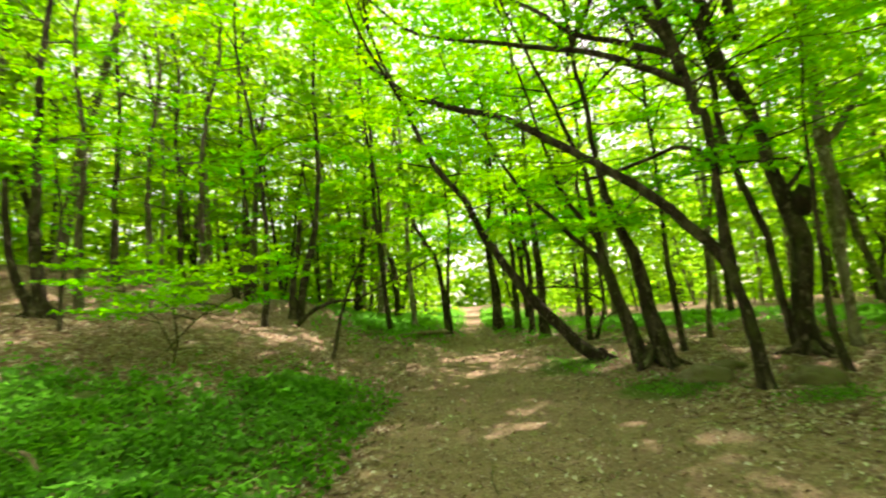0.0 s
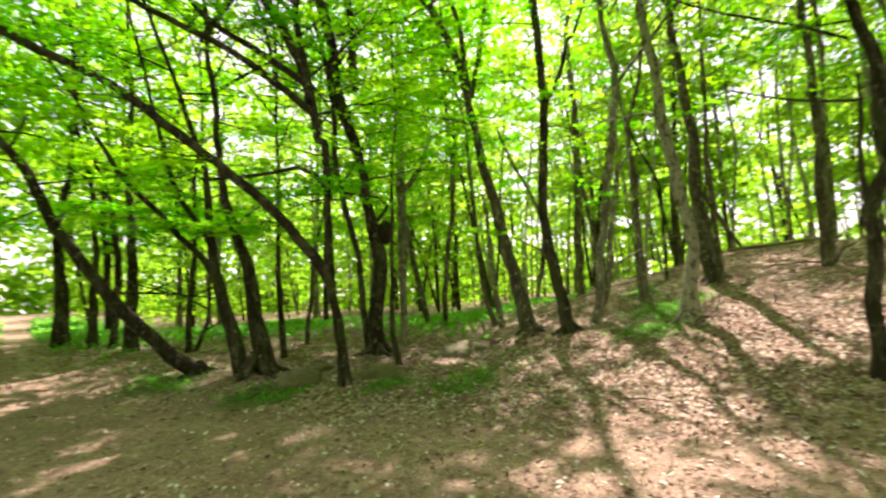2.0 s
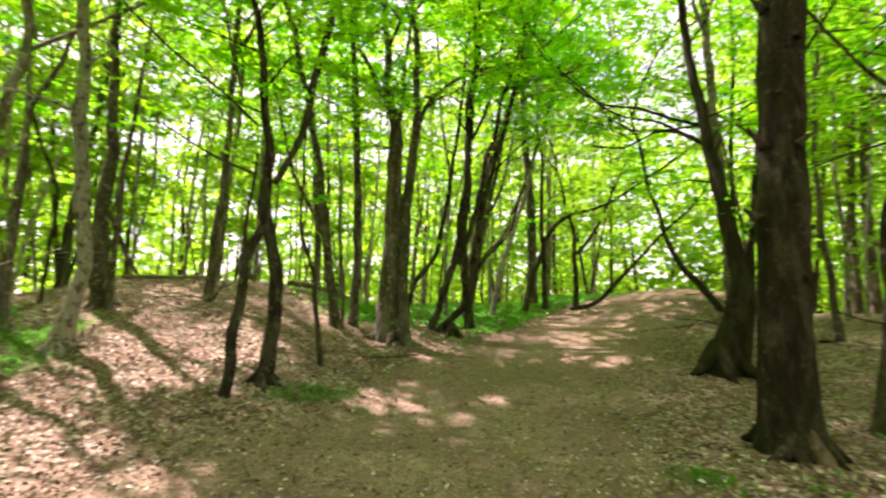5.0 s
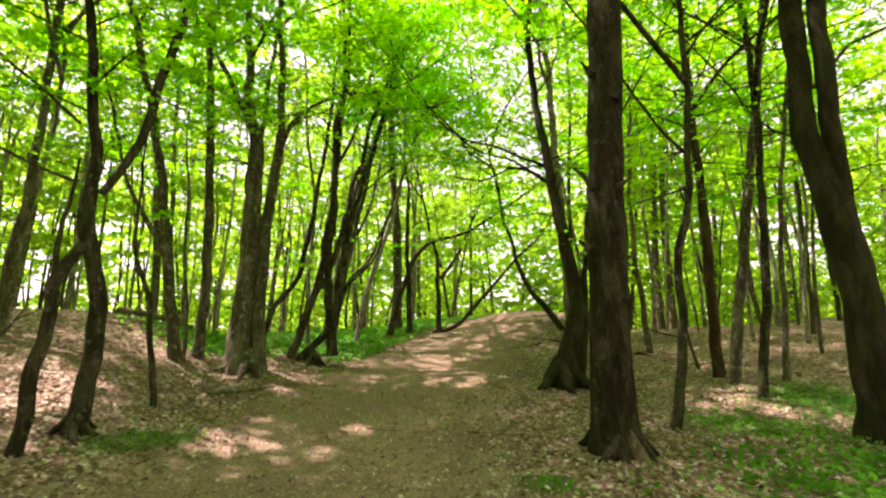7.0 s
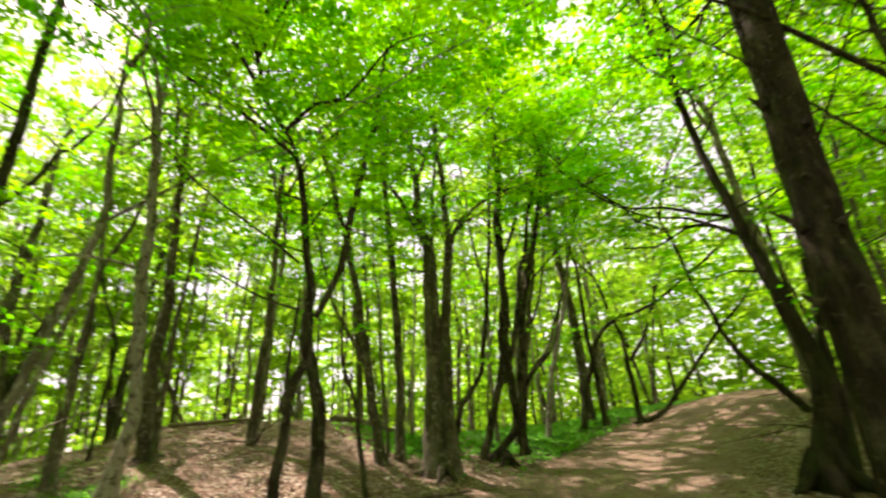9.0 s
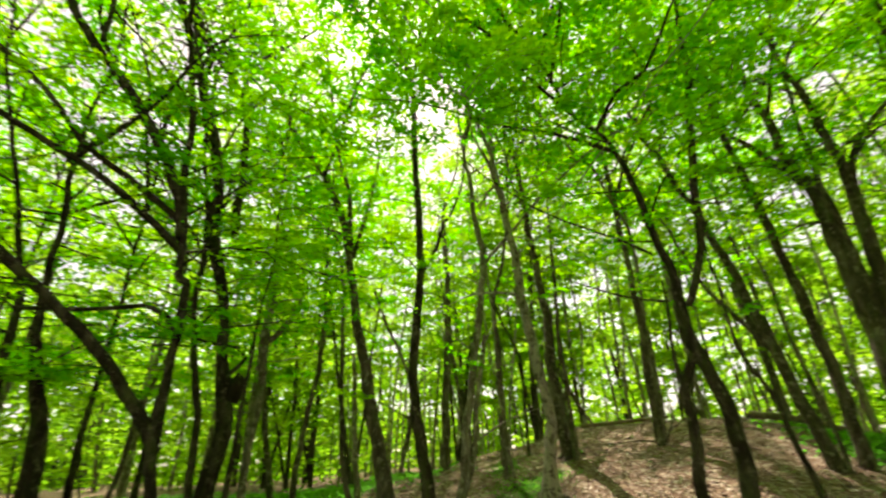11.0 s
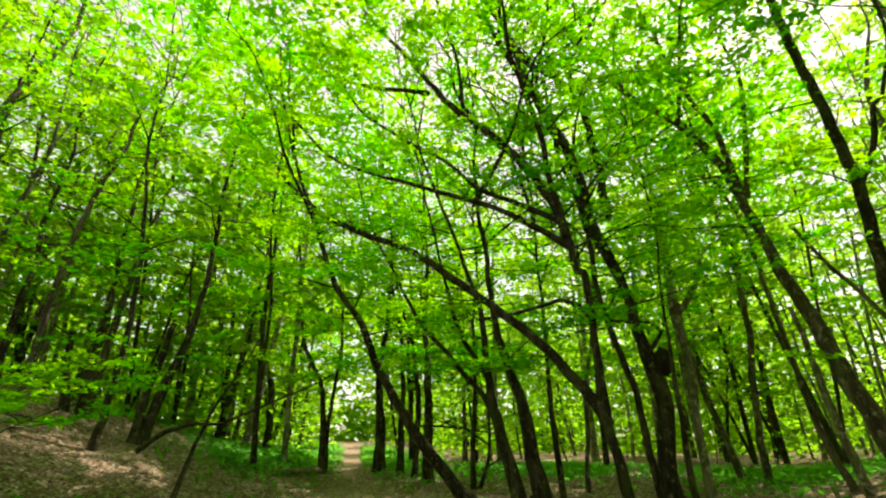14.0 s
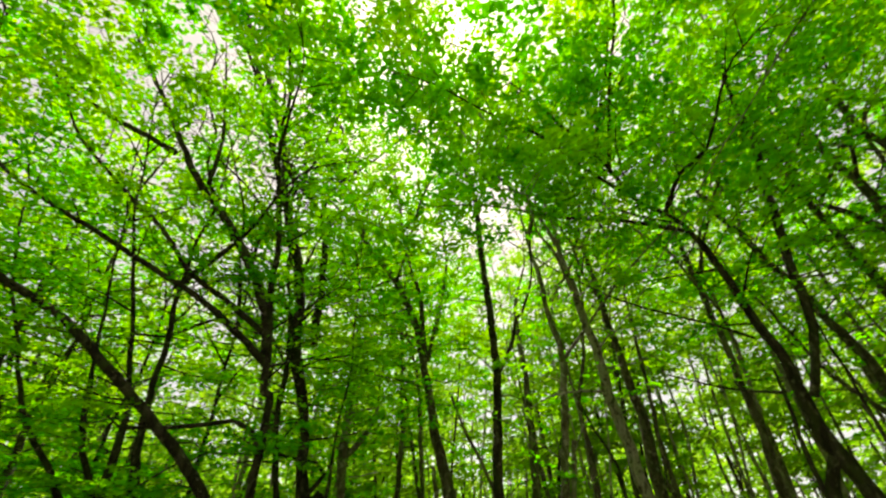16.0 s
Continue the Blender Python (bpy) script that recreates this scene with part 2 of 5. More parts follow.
def floor_z(x, y):
    """The ground with its small unevenness."""
    r = math.hypot(x, y)
    off = smooth(-path_share(x, y) / 0.8)
    z = ground_z(x, y) + (0.012 + 0.05 * off) * noise.noise(Vector((x * 0.9, y * 0.9, 0))) + (0.006 + 0.014 * off) * noise.noise(Vector((x * 3.1, y * 3.1, 7)))
    return z + 0.035 * off * smooth(r / 6) + (1.2 * noise.noise(Vector((x * 0.03, y * 0.03, 3))) * smooth((r - 40) / 40))


def mesh_of(name, verts, faces, mat, smooth_faces=True, second=None, second_from=0):
    """A mesh from arrays of corners and of four-cornered faces."""
    me = bpy.data.meshes.new(name)
    verts, faces = np.asarray(verts, np.float32), np.asarray(faces, np.int32)
    me.vertices.add(len(verts))
    me.vertices.foreach_set("co", verts.ravel())
    me.loops.add(faces.size)
    me.loops.foreach_set("vertex_index", faces.ravel())
    me.polygons.add(len(faces))
    me.polygons.foreach_set("loop_start", np.arange(0, faces.size, faces.shape[1], dtype=np.int32))
    me.polygons.foreach_set("use_smooth", np.full(len(faces), smooth_faces, bool))
    me.materials.append(mat)
    if second:
        me.materials.append(second)
        me.polygons.foreach_set("material_index", (np.arange(len(faces)) >= second_from).astype(np.int32))
    me.update(calc_edges=True)
    return me


def build_land():
    radii = [0.0] + [0.4 * 1.0475 ** i for i in range(112)] + [90, 130, 200, 400, 900]
    count = 288
    verts, cover = [], []
    for r in radii:
        for i in range(count):
            a = 2 * math.pi * i / count
            x, y = r * math.sin(a), r * math.cos(a)
            verts.append((x, y, floor_z(x, y)))
            cover.append((min(1.0, max(0.0, 0.5 + path_share(x, y) * 0.9)), min(1.0, max(0.0, green_share(x, y))), 0.0, 1.0))
    verts, cover = np.array(verts), np.array(cover)
    ring, col = np.meshgrid(np.arange(1, len(radii)), np.arange(count), indexing="ij")
    a, b = (ring - 1) * count + col, (ring - 1) * count + (col + 1) % count
    faces = np.stack([a, b, b + count, a + count], -1).reshape(-1, 4)[:, ::-1]
    on_path = cover[faces][:, :, 0].mean(1) > 0.5
    for name, pick, label, category in (("ground", ~on_path, "brown forest floor of leaf litter, bare earth and moss", "ground"), ("footpath", on_path, "wide trodden earth path through the wood, dappled with sun", "path")):
        used, back = np.unique(faces[pick], return_inverse=True)
        me = mesh_of(name, verts[used], back.reshape(-1, 4), EARTH)
        att = me.color_attributes.new("cover", "FLOAT_COLOR", "POINT")
        att.data.foreach_set("color", cover[used].astype(np.float32).ravel())
        tagged(new(name, me), label, category, kind="structure")


build_land()

# ---- trees ----
RNG = np.random.default_rng(11)
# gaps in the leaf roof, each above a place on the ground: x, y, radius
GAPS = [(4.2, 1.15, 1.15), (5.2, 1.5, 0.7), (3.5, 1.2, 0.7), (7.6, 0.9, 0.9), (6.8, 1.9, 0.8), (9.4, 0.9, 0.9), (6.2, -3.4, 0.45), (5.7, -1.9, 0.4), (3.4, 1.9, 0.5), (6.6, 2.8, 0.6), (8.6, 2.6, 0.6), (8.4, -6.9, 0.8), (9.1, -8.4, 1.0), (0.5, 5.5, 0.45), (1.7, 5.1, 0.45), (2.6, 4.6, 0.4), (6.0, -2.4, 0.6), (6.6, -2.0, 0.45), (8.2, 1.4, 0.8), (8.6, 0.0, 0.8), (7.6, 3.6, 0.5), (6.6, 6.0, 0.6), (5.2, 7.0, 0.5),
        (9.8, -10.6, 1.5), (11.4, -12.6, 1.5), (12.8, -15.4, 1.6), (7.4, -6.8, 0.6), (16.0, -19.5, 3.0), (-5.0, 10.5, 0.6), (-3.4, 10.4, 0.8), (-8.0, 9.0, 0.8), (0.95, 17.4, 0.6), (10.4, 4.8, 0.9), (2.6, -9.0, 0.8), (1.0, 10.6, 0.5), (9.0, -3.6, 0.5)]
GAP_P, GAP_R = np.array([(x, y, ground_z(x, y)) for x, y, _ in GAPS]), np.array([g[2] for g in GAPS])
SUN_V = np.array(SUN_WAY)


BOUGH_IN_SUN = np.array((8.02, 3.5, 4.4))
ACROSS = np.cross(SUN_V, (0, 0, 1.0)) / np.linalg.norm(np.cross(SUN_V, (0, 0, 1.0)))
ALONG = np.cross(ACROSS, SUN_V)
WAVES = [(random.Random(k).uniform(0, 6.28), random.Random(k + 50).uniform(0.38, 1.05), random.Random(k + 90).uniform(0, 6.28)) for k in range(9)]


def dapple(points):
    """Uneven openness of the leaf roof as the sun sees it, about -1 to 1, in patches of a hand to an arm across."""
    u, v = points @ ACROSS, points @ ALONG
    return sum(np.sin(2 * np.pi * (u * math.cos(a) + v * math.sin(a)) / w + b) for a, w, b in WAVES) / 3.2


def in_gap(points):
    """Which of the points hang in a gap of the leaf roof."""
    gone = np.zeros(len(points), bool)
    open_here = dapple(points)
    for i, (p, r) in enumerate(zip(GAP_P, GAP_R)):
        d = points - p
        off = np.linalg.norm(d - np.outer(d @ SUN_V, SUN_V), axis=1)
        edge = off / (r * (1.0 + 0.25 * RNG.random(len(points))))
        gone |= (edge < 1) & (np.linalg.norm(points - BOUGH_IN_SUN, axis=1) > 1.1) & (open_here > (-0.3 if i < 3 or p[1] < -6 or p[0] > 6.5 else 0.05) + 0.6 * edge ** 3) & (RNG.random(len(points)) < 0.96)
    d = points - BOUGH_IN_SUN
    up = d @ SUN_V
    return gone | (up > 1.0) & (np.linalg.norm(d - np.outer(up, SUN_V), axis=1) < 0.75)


ROOF, CROWDED = {}, 4.3


def shares_light(points, leaf, wanted):
    """Leaves crowd one another out: above each piece of ground only so much leaf can live."""
    ok = np.ones(len(points), bool)
    cells = np.floor(points[:, :2] / 0.7).astype(int)
    share = (leaf * 1.25) ** 2 * 0.35 / 0.49
    luck = RNG.random(len(points))
    for i in np.nonzero(wanted & (points[:, 2] > 3.4))[0]:
        key = (cells[i, 0], cells[i, 1])
        full = ROOF.get(key, 0.0)
        room = CROWDED * (0.72 if points[i, 0] < -0.5 else 1.0) * min(1.6, max(0.55, 1.0 + 2.0 * noise.noise(Vector((cells[i, 0] * 0.33, cells[i, 1] * 0.33, 2.5)))))
        if luck[i] * room < full:
            ok[i] = False
        else:
            ROOF[key] = full + share
    return ok


class Buffer:
    """Gathers corners and faces for one mesh."""

    def __init__(self):
        self.v, self.f, self.n = [], [], 0

    def put(self, verts, faces):
        self.v.append(verts)
        self.f.append(faces + self.n)
        self.n += len(verts)

    def mesh(self, name, mat, smooth_faces=True):
        return mesh_of(name, np.concatenate(self.v), np.concatenate(self.f), mat, smooth_faces)


def curve_points(points, step):
    """Points along a soft curve through the given ones, and the share of the way of each."""
    p = np.asarray(points, float)
    p = np.vstack([2 * p[0] - p[1], p, 2 * p[-1] - p[-2]])
    out, where = [], []
    for i in range(1, len(p) - 2):
        n = max(1, int(np.linalg.norm(p[i + 1] - p[i]) / step + 0.5))
        for k in np.arange(n) / n:
            a, b, c, d = p[i - 1:i + 3]
            out.append(0.5 * (2 * b + (c - a) * k + (2 * a - 5 * b + 4 * c - d) * k * k + (3 * b - a - 3 * c + d) * k ** 3))
            where.append(i - 1 + k)
    out.append(p[-2])
    where.append(len(p) - 3)
    return np.array(out), np.array(where) / (len(p) - 3)


def tube(buf, points, radii, sides=8, step=0.25, rough=0.0, flare=0.0, sway=False, scales=0.0):
    """A tapered, uneven limb along a curve; flare widens its foot into root lobes."""
    c, w = curve_points(points, step)
    r = np.interp(w, np.linspace(0, 1, len(radii)), radii)
    if rough and len(c) > 4 and sway:
        s = np.concatenate([[0], np.linalg.norm(np.diff(c, axis=0), axis=1).cumsum()])[:, None]
        amp = 0.014 * np.minimum(1, s / 0.6) * np.minimum(1, (s[-1] - s) / 0.4)
        c = c + amp * (np.sin(s * 2 * np.pi / 1.6 + RNG.random(3) * 6) + 0.5 * np.sin(s * 2 * np.pi / 0.67 + RNG.random(3) * 6)) * np.array([1, 1, 0.2])
    t = np.gradient(c, axis=0)
    t /= np.linalg.norm(t, axis=1)[:, None] + 1e-9
    ref = np.eye(3)[np.argmin(np.abs(t).max(0))]
    s = np.cross(t, ref)
    s /= np.linalg.norm(s, axis=1)[:, None] + 1e-9
    u = np.cross(s, t)
    a = np.arange(sides) * 2 * np.pi / sides
    rr = r[:, None] * np.ones(sides)
    if rough:
        n1 = RNG.normal(0, 1, (len(c), 1)).cumsum(0)
        rr = rr * (1 + rough * (0.5 * np.sin(n1 * 0.6 + 2 * a) + 0.6 * RNG.normal(0, 1, rr.shape).clip(-1.5, 1.5)))
    if scales:
        # plates and furrows of the bark, drawn out along the limb
        along = np.concatenate([[0], np.linalg.norm(np.diff(c, axis=0), axis=1).cumsum()])
        seed = RNG.random() * 50
        for i2 in range(len(c)):
            for j2 in range(sides):
                q = Vector((math.cos(a[j2]) * r[0] * 26, math.sin(a[j2]) * r[0] * 26, along[i2] * 5 + seed))
                rr[i2, j2] += scales * (1.0 - 2.2 * abs(noise.noise(q)) + 0.5 * noise.noise(q * 2.3)) + 0.9 * r[i2] * 0.16 * noise.noise(Vector((math.cos(a[j2]), math.sin(a[j2]), along[i2] * 1.7 + seed)))
    if flare:
        up = np.linalg.norm(c - c[0], axis=1)[:, None]
        lobes = 0.55 + 0.45 * np.cos(a * 3 + RNG.random() * 6) * np.cos(a * 2 + RNG.random() * 6)
        rr = rr * (1 + flare * np.exp(-up / (1.1 * r[0] + 0.06)) * (0.4 + 1.2 * lobes))
    v = c[:, None, :] + rr[:, :, None] * (np.cos(a)[None, :, None] * s[:, None, :] + np.sin(a)[None, :, None] * u[:, None, :])
    i, j = np.meshgrid(np.arange(len(c) - 1), np.arange(sides), indexing="ij")
    k, m = i * sides + j, i * sides + (j + 1) % sides
    buf.put(v.reshape(-1, 3), np.stack([k, m, m + sides, k + sides], -1).reshape(-1, 4))


def leaves(buf, at, way, size, tilt=0.5, width=0.70):
    """Folded, pointed leaves at the given places, lying nearly flat and pointing the given way."""
    n = len(at)
    if n == 0:
        return
    up = np.array([0, 0, 1.0]) + RNG.normal(0, tilt, (n, 3))
    up /= np.linalg.norm(up, axis=1)[:, None]
    d = way + RNG.normal(0, 0.6, (n, 3))
    d -= up * (d * up).sum(1)[:, None]
    d /= np.linalg.norm(d, axis=1)[:, None] + 1e-9
    s = np.cross(up, d)
    ln = (size * (0.7 + 0.6 * RNG.random(n)))[:, None]
    wd, lift = ln * width * 0.5, up * ln * 0.10
    v = np.stack([at - d * ln * 0.5, at + s * wd + lift - d * ln * 0.06, at + d * ln * 0.5 - lift * 0.5, at - s * wd + lift - d * ln * 0.06], 1)
    buf.put(v.reshape(-1, 3), np.arange(4 * n).reshape(n, 4))


def bough(wood, green, start, way, length, radius, leaf, per_metre, origin, lean_up=0.15, twigs=True, clear=None, gaps=True):
    """A branch with its flat sprays of leaves."""
    way = way / np.linalg.norm(way)
    n = 5
    k = np.linspace(0, 1, n)[:, None]
    side = np.cross(way, (0, 0, 1.0))
    side /= np.linalg.norm(side) + 1e-9
    bend = RNG.normal(0, 0.10, 2) * length
    pts = start + way * length * k + side * bend[0] * np.sin(k * 3.1) + np.array([0, 0, 1.0]) * (lean_up * length * k - 0.22 * length * k ** 2 + bend[1] * 0.5 * np.sin(k * 4))
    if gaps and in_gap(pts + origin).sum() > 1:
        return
    tube(wood, pts, (radius, radius * 0.65, radius * 0.4, radius * 0.22, 0.004), 4 if gaps else 3, 0.55 if gaps else 1.2, 0.08)
    at, ways = [], []
    count = max(3, int(length * 3.2))
    for i in range(count):
        u = 0.22 + 0.78 * (i + RNG.random()) / count
        p = np.array([np.interp(u, k[:, 0], pts[:, j]) for j in range(3)])
        ang = (1 if i % 2 else -1) * (0.5 + 0.6 * RNG.random())
        flat = way * np.array([1, 1, 0.3])
        d = flat * math.cos(ang) + side * math.sin(ang) + np.array([0, 0, RNG.normal(0, 0.10)])
        ln = length * (0.22 + 0.28 * RNG.random()) * (1.15 - 0.6 * u) + 0.25
        if twigs and i % 3:
            tube(wood, np.array([p, p + d * ln]), (radius * 0.3 + 0.002, 0.003), 3, 9)
        m = max(4, int(ln * per_metre))
        s = (RNG.random(m) ** 0.8 * ln)[:, None]
        q = p + d * s + np.array([0, 0, 0.02]) - np.array([0, 0, 0.06]) * (s / ln) ** 2 * ln
        q = q + RNG.normal(0, 1, (m, 3)) * np.array([0.10, 0.10, 0.025]) * (0.6 + leaf * 5)
        at.append(q)
        ways.append(np.repeat(d[None, :], m, 0))
    at, ways = np.vstack(at), np.vstack(ways)
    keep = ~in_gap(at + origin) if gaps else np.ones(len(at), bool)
    if clear is not None:
        keep &= clear(at + origin)
    if gaps:
        keep &= shares_light(at + origin, leaf, keep)
    high = np.clip((at[keep][:, 2] - 5.0) / 5.0, 0, 1) if gaps else 0
    leaves(green, at[keep], ways[keep], leaf * (1 + 0.30 * high), 0.32 if gaps else 0.62)


def open_view(points):
    """Leaves stay out of the space round the eye and out of the air above the path."""
    r = np.hypot(points[:, 0], points[:, 1])
    rise = (points[:, 2] - EYE) / np.maximum(r, 0.1)
    way = np.degrees(np.arctan2(points[:, 0], points[:, 1]))
    before = ((way > 138) | (way < -120)) & (r < 9.0) & (points[:, 2] < 6.8)
    before |= (way > -4) & (way < 52) & (r < 6.7) & (points[:, 2] < 8.8)
    return (r > 4.6) & ((rise > 0.12) | (r > 14)) & ~before | (points[:, 2] > 6) & ~before


def part(name, me, parent, label="", kind=""):
    ob = new(name, me)
    ob.parent = parent
    return tagged(ob, label, kind=kind)


TREE_LABEL = {
    "dark": "slender dark-barked tree with fresh green spring leaves", "grey": "tall slender tree with mottled grey-brown bark", "pale": "grey-barked woodland tree with fresh green leaves",
    "birch": "pale mottled slim tree with dark knots on the slope", "pine": "thick straight brown-barked trunk beside the path",
    "ivy": "dark mossy tree with a flared foot beside the path", "red": "slim tree with reddish brown bark"}


def tree(kind, x, y, stems, height, low, reach, label="", leaf=0.100, per_metre=78, gap_boughs=0.35, over=0, sides=9, culled=True, twigs=True, leaf_material=None, low_growth=False):
    """A tree: its stems as given (foot radius, end radius, points from the foot), grown on to the given height, with boughs from low upwards."""
    base = np.array((x, y, floor_z(x, y) if x or y else 0.0))
    root = tagged(new("tree"), label or TREE_LABEL[kind], "tree", "trees of the wood")
    root.location = base
    wood, green = Buffer(), Buffer()
    for i, (r0, r1, pts) in enumerate(stems):
        pts = [np.array(p, float) for p in pts]
        foot = pts[0][2] < 0.6
        if foot:
            pts[0] = pts[0] + (pts[0] - pts[1]) * (0.12 / max(0.2, np.linalg.norm(pts[0] - pts[1])))
        radii = list(r0) if isinstance(r0, tuple) else list(np.linspace(r0, r1, len(pts)))
        r0 = radii[0]
        end = height * (1.0 if i == 0 else 0.92)
        grows = height > 0 and (i == 0 or pts[-1][2] > 0.32 * height) and pts[-1][2] < end - 0.5
        shown = len(pts)
        if grows:
            d = pts[-1] - pts[-2]
            d /= np.linalg.norm(d)
            d = d * 0.75 + np.array([RNG.normal(0, 0.08), RNG.normal(0, 0.08), 0.35])
            steps = max(2, int((end - pts[-1][2]) / 1.3))
            last, lift = pts[-1], (end - pts[-1][2]) / steps
            for s in range(steps):
                d = d / d[2] if d[2] > 0.3 else d / 0.3
                last = last + d * lift + np.array([RNG.normal(0, 0.10), RNG.normal(0, 0.10), 0])
                pts.append(last)
                radii.append(max(0.012, r1 * (1 - (s + 1) / steps)))
                d = d * 0.9 + np.array([0, 0, 0.12])
        buf = Buffer()
        if kind == "pine" and i == 0:
            tube(buf, pts, radii, 64, 0.045, 0.006, 0.35, False, 0.011)
        elif culled and r0 > 0.06:
            tube(buf, pts, radii, 14, 0.10, 0.015, 0.28 if foot else 0.0, True, 0.004)
        else:
            tube(buf, pts, radii, sides if r0 > 0.05 else 6, (0.18 if r0 > 0.1 else 0.25) if culled else 0.6, 0.035, 0.28 if foot and r0 > 0.05 else 0.0, culled)
        part("trunk" if i == 0 else ("stem" if foot else "limb"), buf.mesh("wood", BARK[kind]), root)
        if height <= 0:
            continue
        line, w = curve_points(pts, 0.12)
        way_up = np.concatenate([[0], np.linalg.norm(np.diff(line, axis=0), axis=1).cumsum()])
        first = int(np.argmax(line[:, 2] >= low)) if foot else 0
        sparse = i > 0 and len(stems) > 3 and r0 < 0.05
        s, turn, limb = way_up[first] + (0.1 if foot else 0.4), RNG.random() * 6, not foot
        while s < way_up[-1]:
            j = int(np.searchsorted(way_up, s))
            share = (s - way_up[first]) / max(0.5, way_up[-1] - way_up[first])
            turn += 2.4 + RNG.normal(0, 0.4)
            ln = reach * (0.55 + 0.6 * RNG.random()) * (1.0 - 0.55 * abs(share - 0.35)) * (0.6 if limb else 0.75 if sparse else 1.0)
            rise = 0.15 + 0.55 * share + RNG.normal(0, 0.12)
            turned = np.array([math.cos(turn), math.sin(turn), rise])
            bough(wood, green, line[min(j, len(line) - 1)], turned, ln, max(0.008, min(0.035, 0.010 * ln)), leaf, per_metre, base, twigs=twigs, clear=open_view if culled and not low_growth else None, gaps=culled)
            s += gap_boughs * (0.6 + 0.8 * RNG.random()) * (2.2 if sparse else 1.0)
        if i == 0 and over:
            home = math.atan2(-y, -x)
            for k in range(over):
                j = int(len(line) * (0.46 + 0.36 * (k + 0.5 * RNG.random()) / over))
                b, ln = home + RNG.normal(0, 0.55), RNG.uniform(3.2, 5.2)
                way, rise = np.array([math.cos(b), math.sin(b), 0]), RNG.uniform(0.35, 0.75)
                u = np.linspace(0, 1, 6)[:, None]
                pts = line[j] + way * ln * u + np.array([0, 0, 1.0]) * ln * (rise * u - 0.3 * u ** 2) + RNG.normal(0, 0.09, (6, 3)) * (u > 0.1)
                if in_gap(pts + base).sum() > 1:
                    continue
                buf = Buffer()
                tube(buf, pts, (0.045, 0.036, 0.028, 0.02, 0.014, 0.006), 6, 0.35, 0.06)
                part("limb", buf.mesh("wood", BARK[kind]), root)
                for q in range(int(ln * 2.3)):
                    v = 0.18 + 0.82 * (q + RNG.random()) / int(ln * 2.3)
                    p = np.array([np.interp(v, u[:, 0], pts[:, c]) for c in range(3)])
                    ang = b + (1 if q % 2 else -1) * RNG.uniform(0.4, 1.2)
                    bough(wood, green, p, np.array([math.cos(ang), math.sin(ang), RNG.normal(0.1, 0.15)]), RNG.uniform(0.9, 1.9), 0.012, leaf, per_metre, base, clear=open_view)
    if wood.n:
        part("branching", wood.mesh("branching", BARK[kind]), root, kind="stuff")
    if green.n:
        part("crown", green.mesh("crown", leaf_material or LEAF, False), root, "sprays of fresh green leaves", "stuff")
    return root


# each tree by the edge of the path: bark, place, stems, height, lowest bough, reach of its boughs
tree("dark", 2.78, 8.62, [
    (0.122, 0.058, [(0.00, 0.00, -0.00), (-0.40, 0.13, 0.33), (-0.80, 0.26, 0.84), (-1.21, 0.39, 1.38), (-1.59, 0.51, 1.99), (-1.97, 0.63, 2.74), (-2.31, 0.74, 3.53), (-2.91, 0.94, 4.46)]),
    (0.029, 0.010, [(-1.21, 0.39, 1.43), (-0.48, 0.15, 1.39), (0.39, -0.12, 1.25)])], 12.1, 2.2, 2.5, "dark tree leaning steeply over the path", over=2, gap_boughs=0.31)
tree("dark", 3.56, 7.78, [
    ((0.165, 0.151, 0.130, 0.108, 0.092, 0.071, 0.056), 0.056, [(0.02, -0.01, -0.02), (-0.06, 0.03, 0.52), (-0.11, 0.05, 0.94), (-0.19, 0.09, 1.58), (-0.30, 0.14, 2.12), (-0.45, 0.21, 2.78), (-0.57, 0.26, 3.22)]),
    ((0.125, 0.108, 0.098, 0.088, 0.072, 0.058, 0.046, 0.039), 0.039, [(-0.34, 0.16, 0.19), (-0.49, 0.22, 0.88), (-0.61, 0.28, 1.46), (-0.71, 0.32, 1.84), (-0.73, 0.34, 2.26), (-0.76, 0.35, 2.90), (-0.82, 0.38, 3.56), (-0.95, 0.44, 4.12)]),
    ((0.063, 0.055, 0.047, 0.040, 0.037, 0.030, 0.025), 0.025, [(-0.71, 0.33, 1.73), (-0.84, 0.38, 1.97), (-1.08, 0.50, 2.29), (-1.43, 0.65, 2.79), (-1.82, 0.83, 3.23), (-2.12, 0.97, 3.84), (-2.33, 1.06, 4.27)]),
    ((0.053, 0.047, 0.044, 0.038, 0.028), 0.028, [(-0.74, 0.34, 2.26), (-0.97, 0.44, 2.70), (-1.23, 0.56, 3.25), (-1.38, 0.63, 3.91), (-1.46, 0.67, 4.36)])], 12.5, 2.2, 2.5, "clump of thick dark mossy stems curving up together", over=2, gap_boughs=0.31)
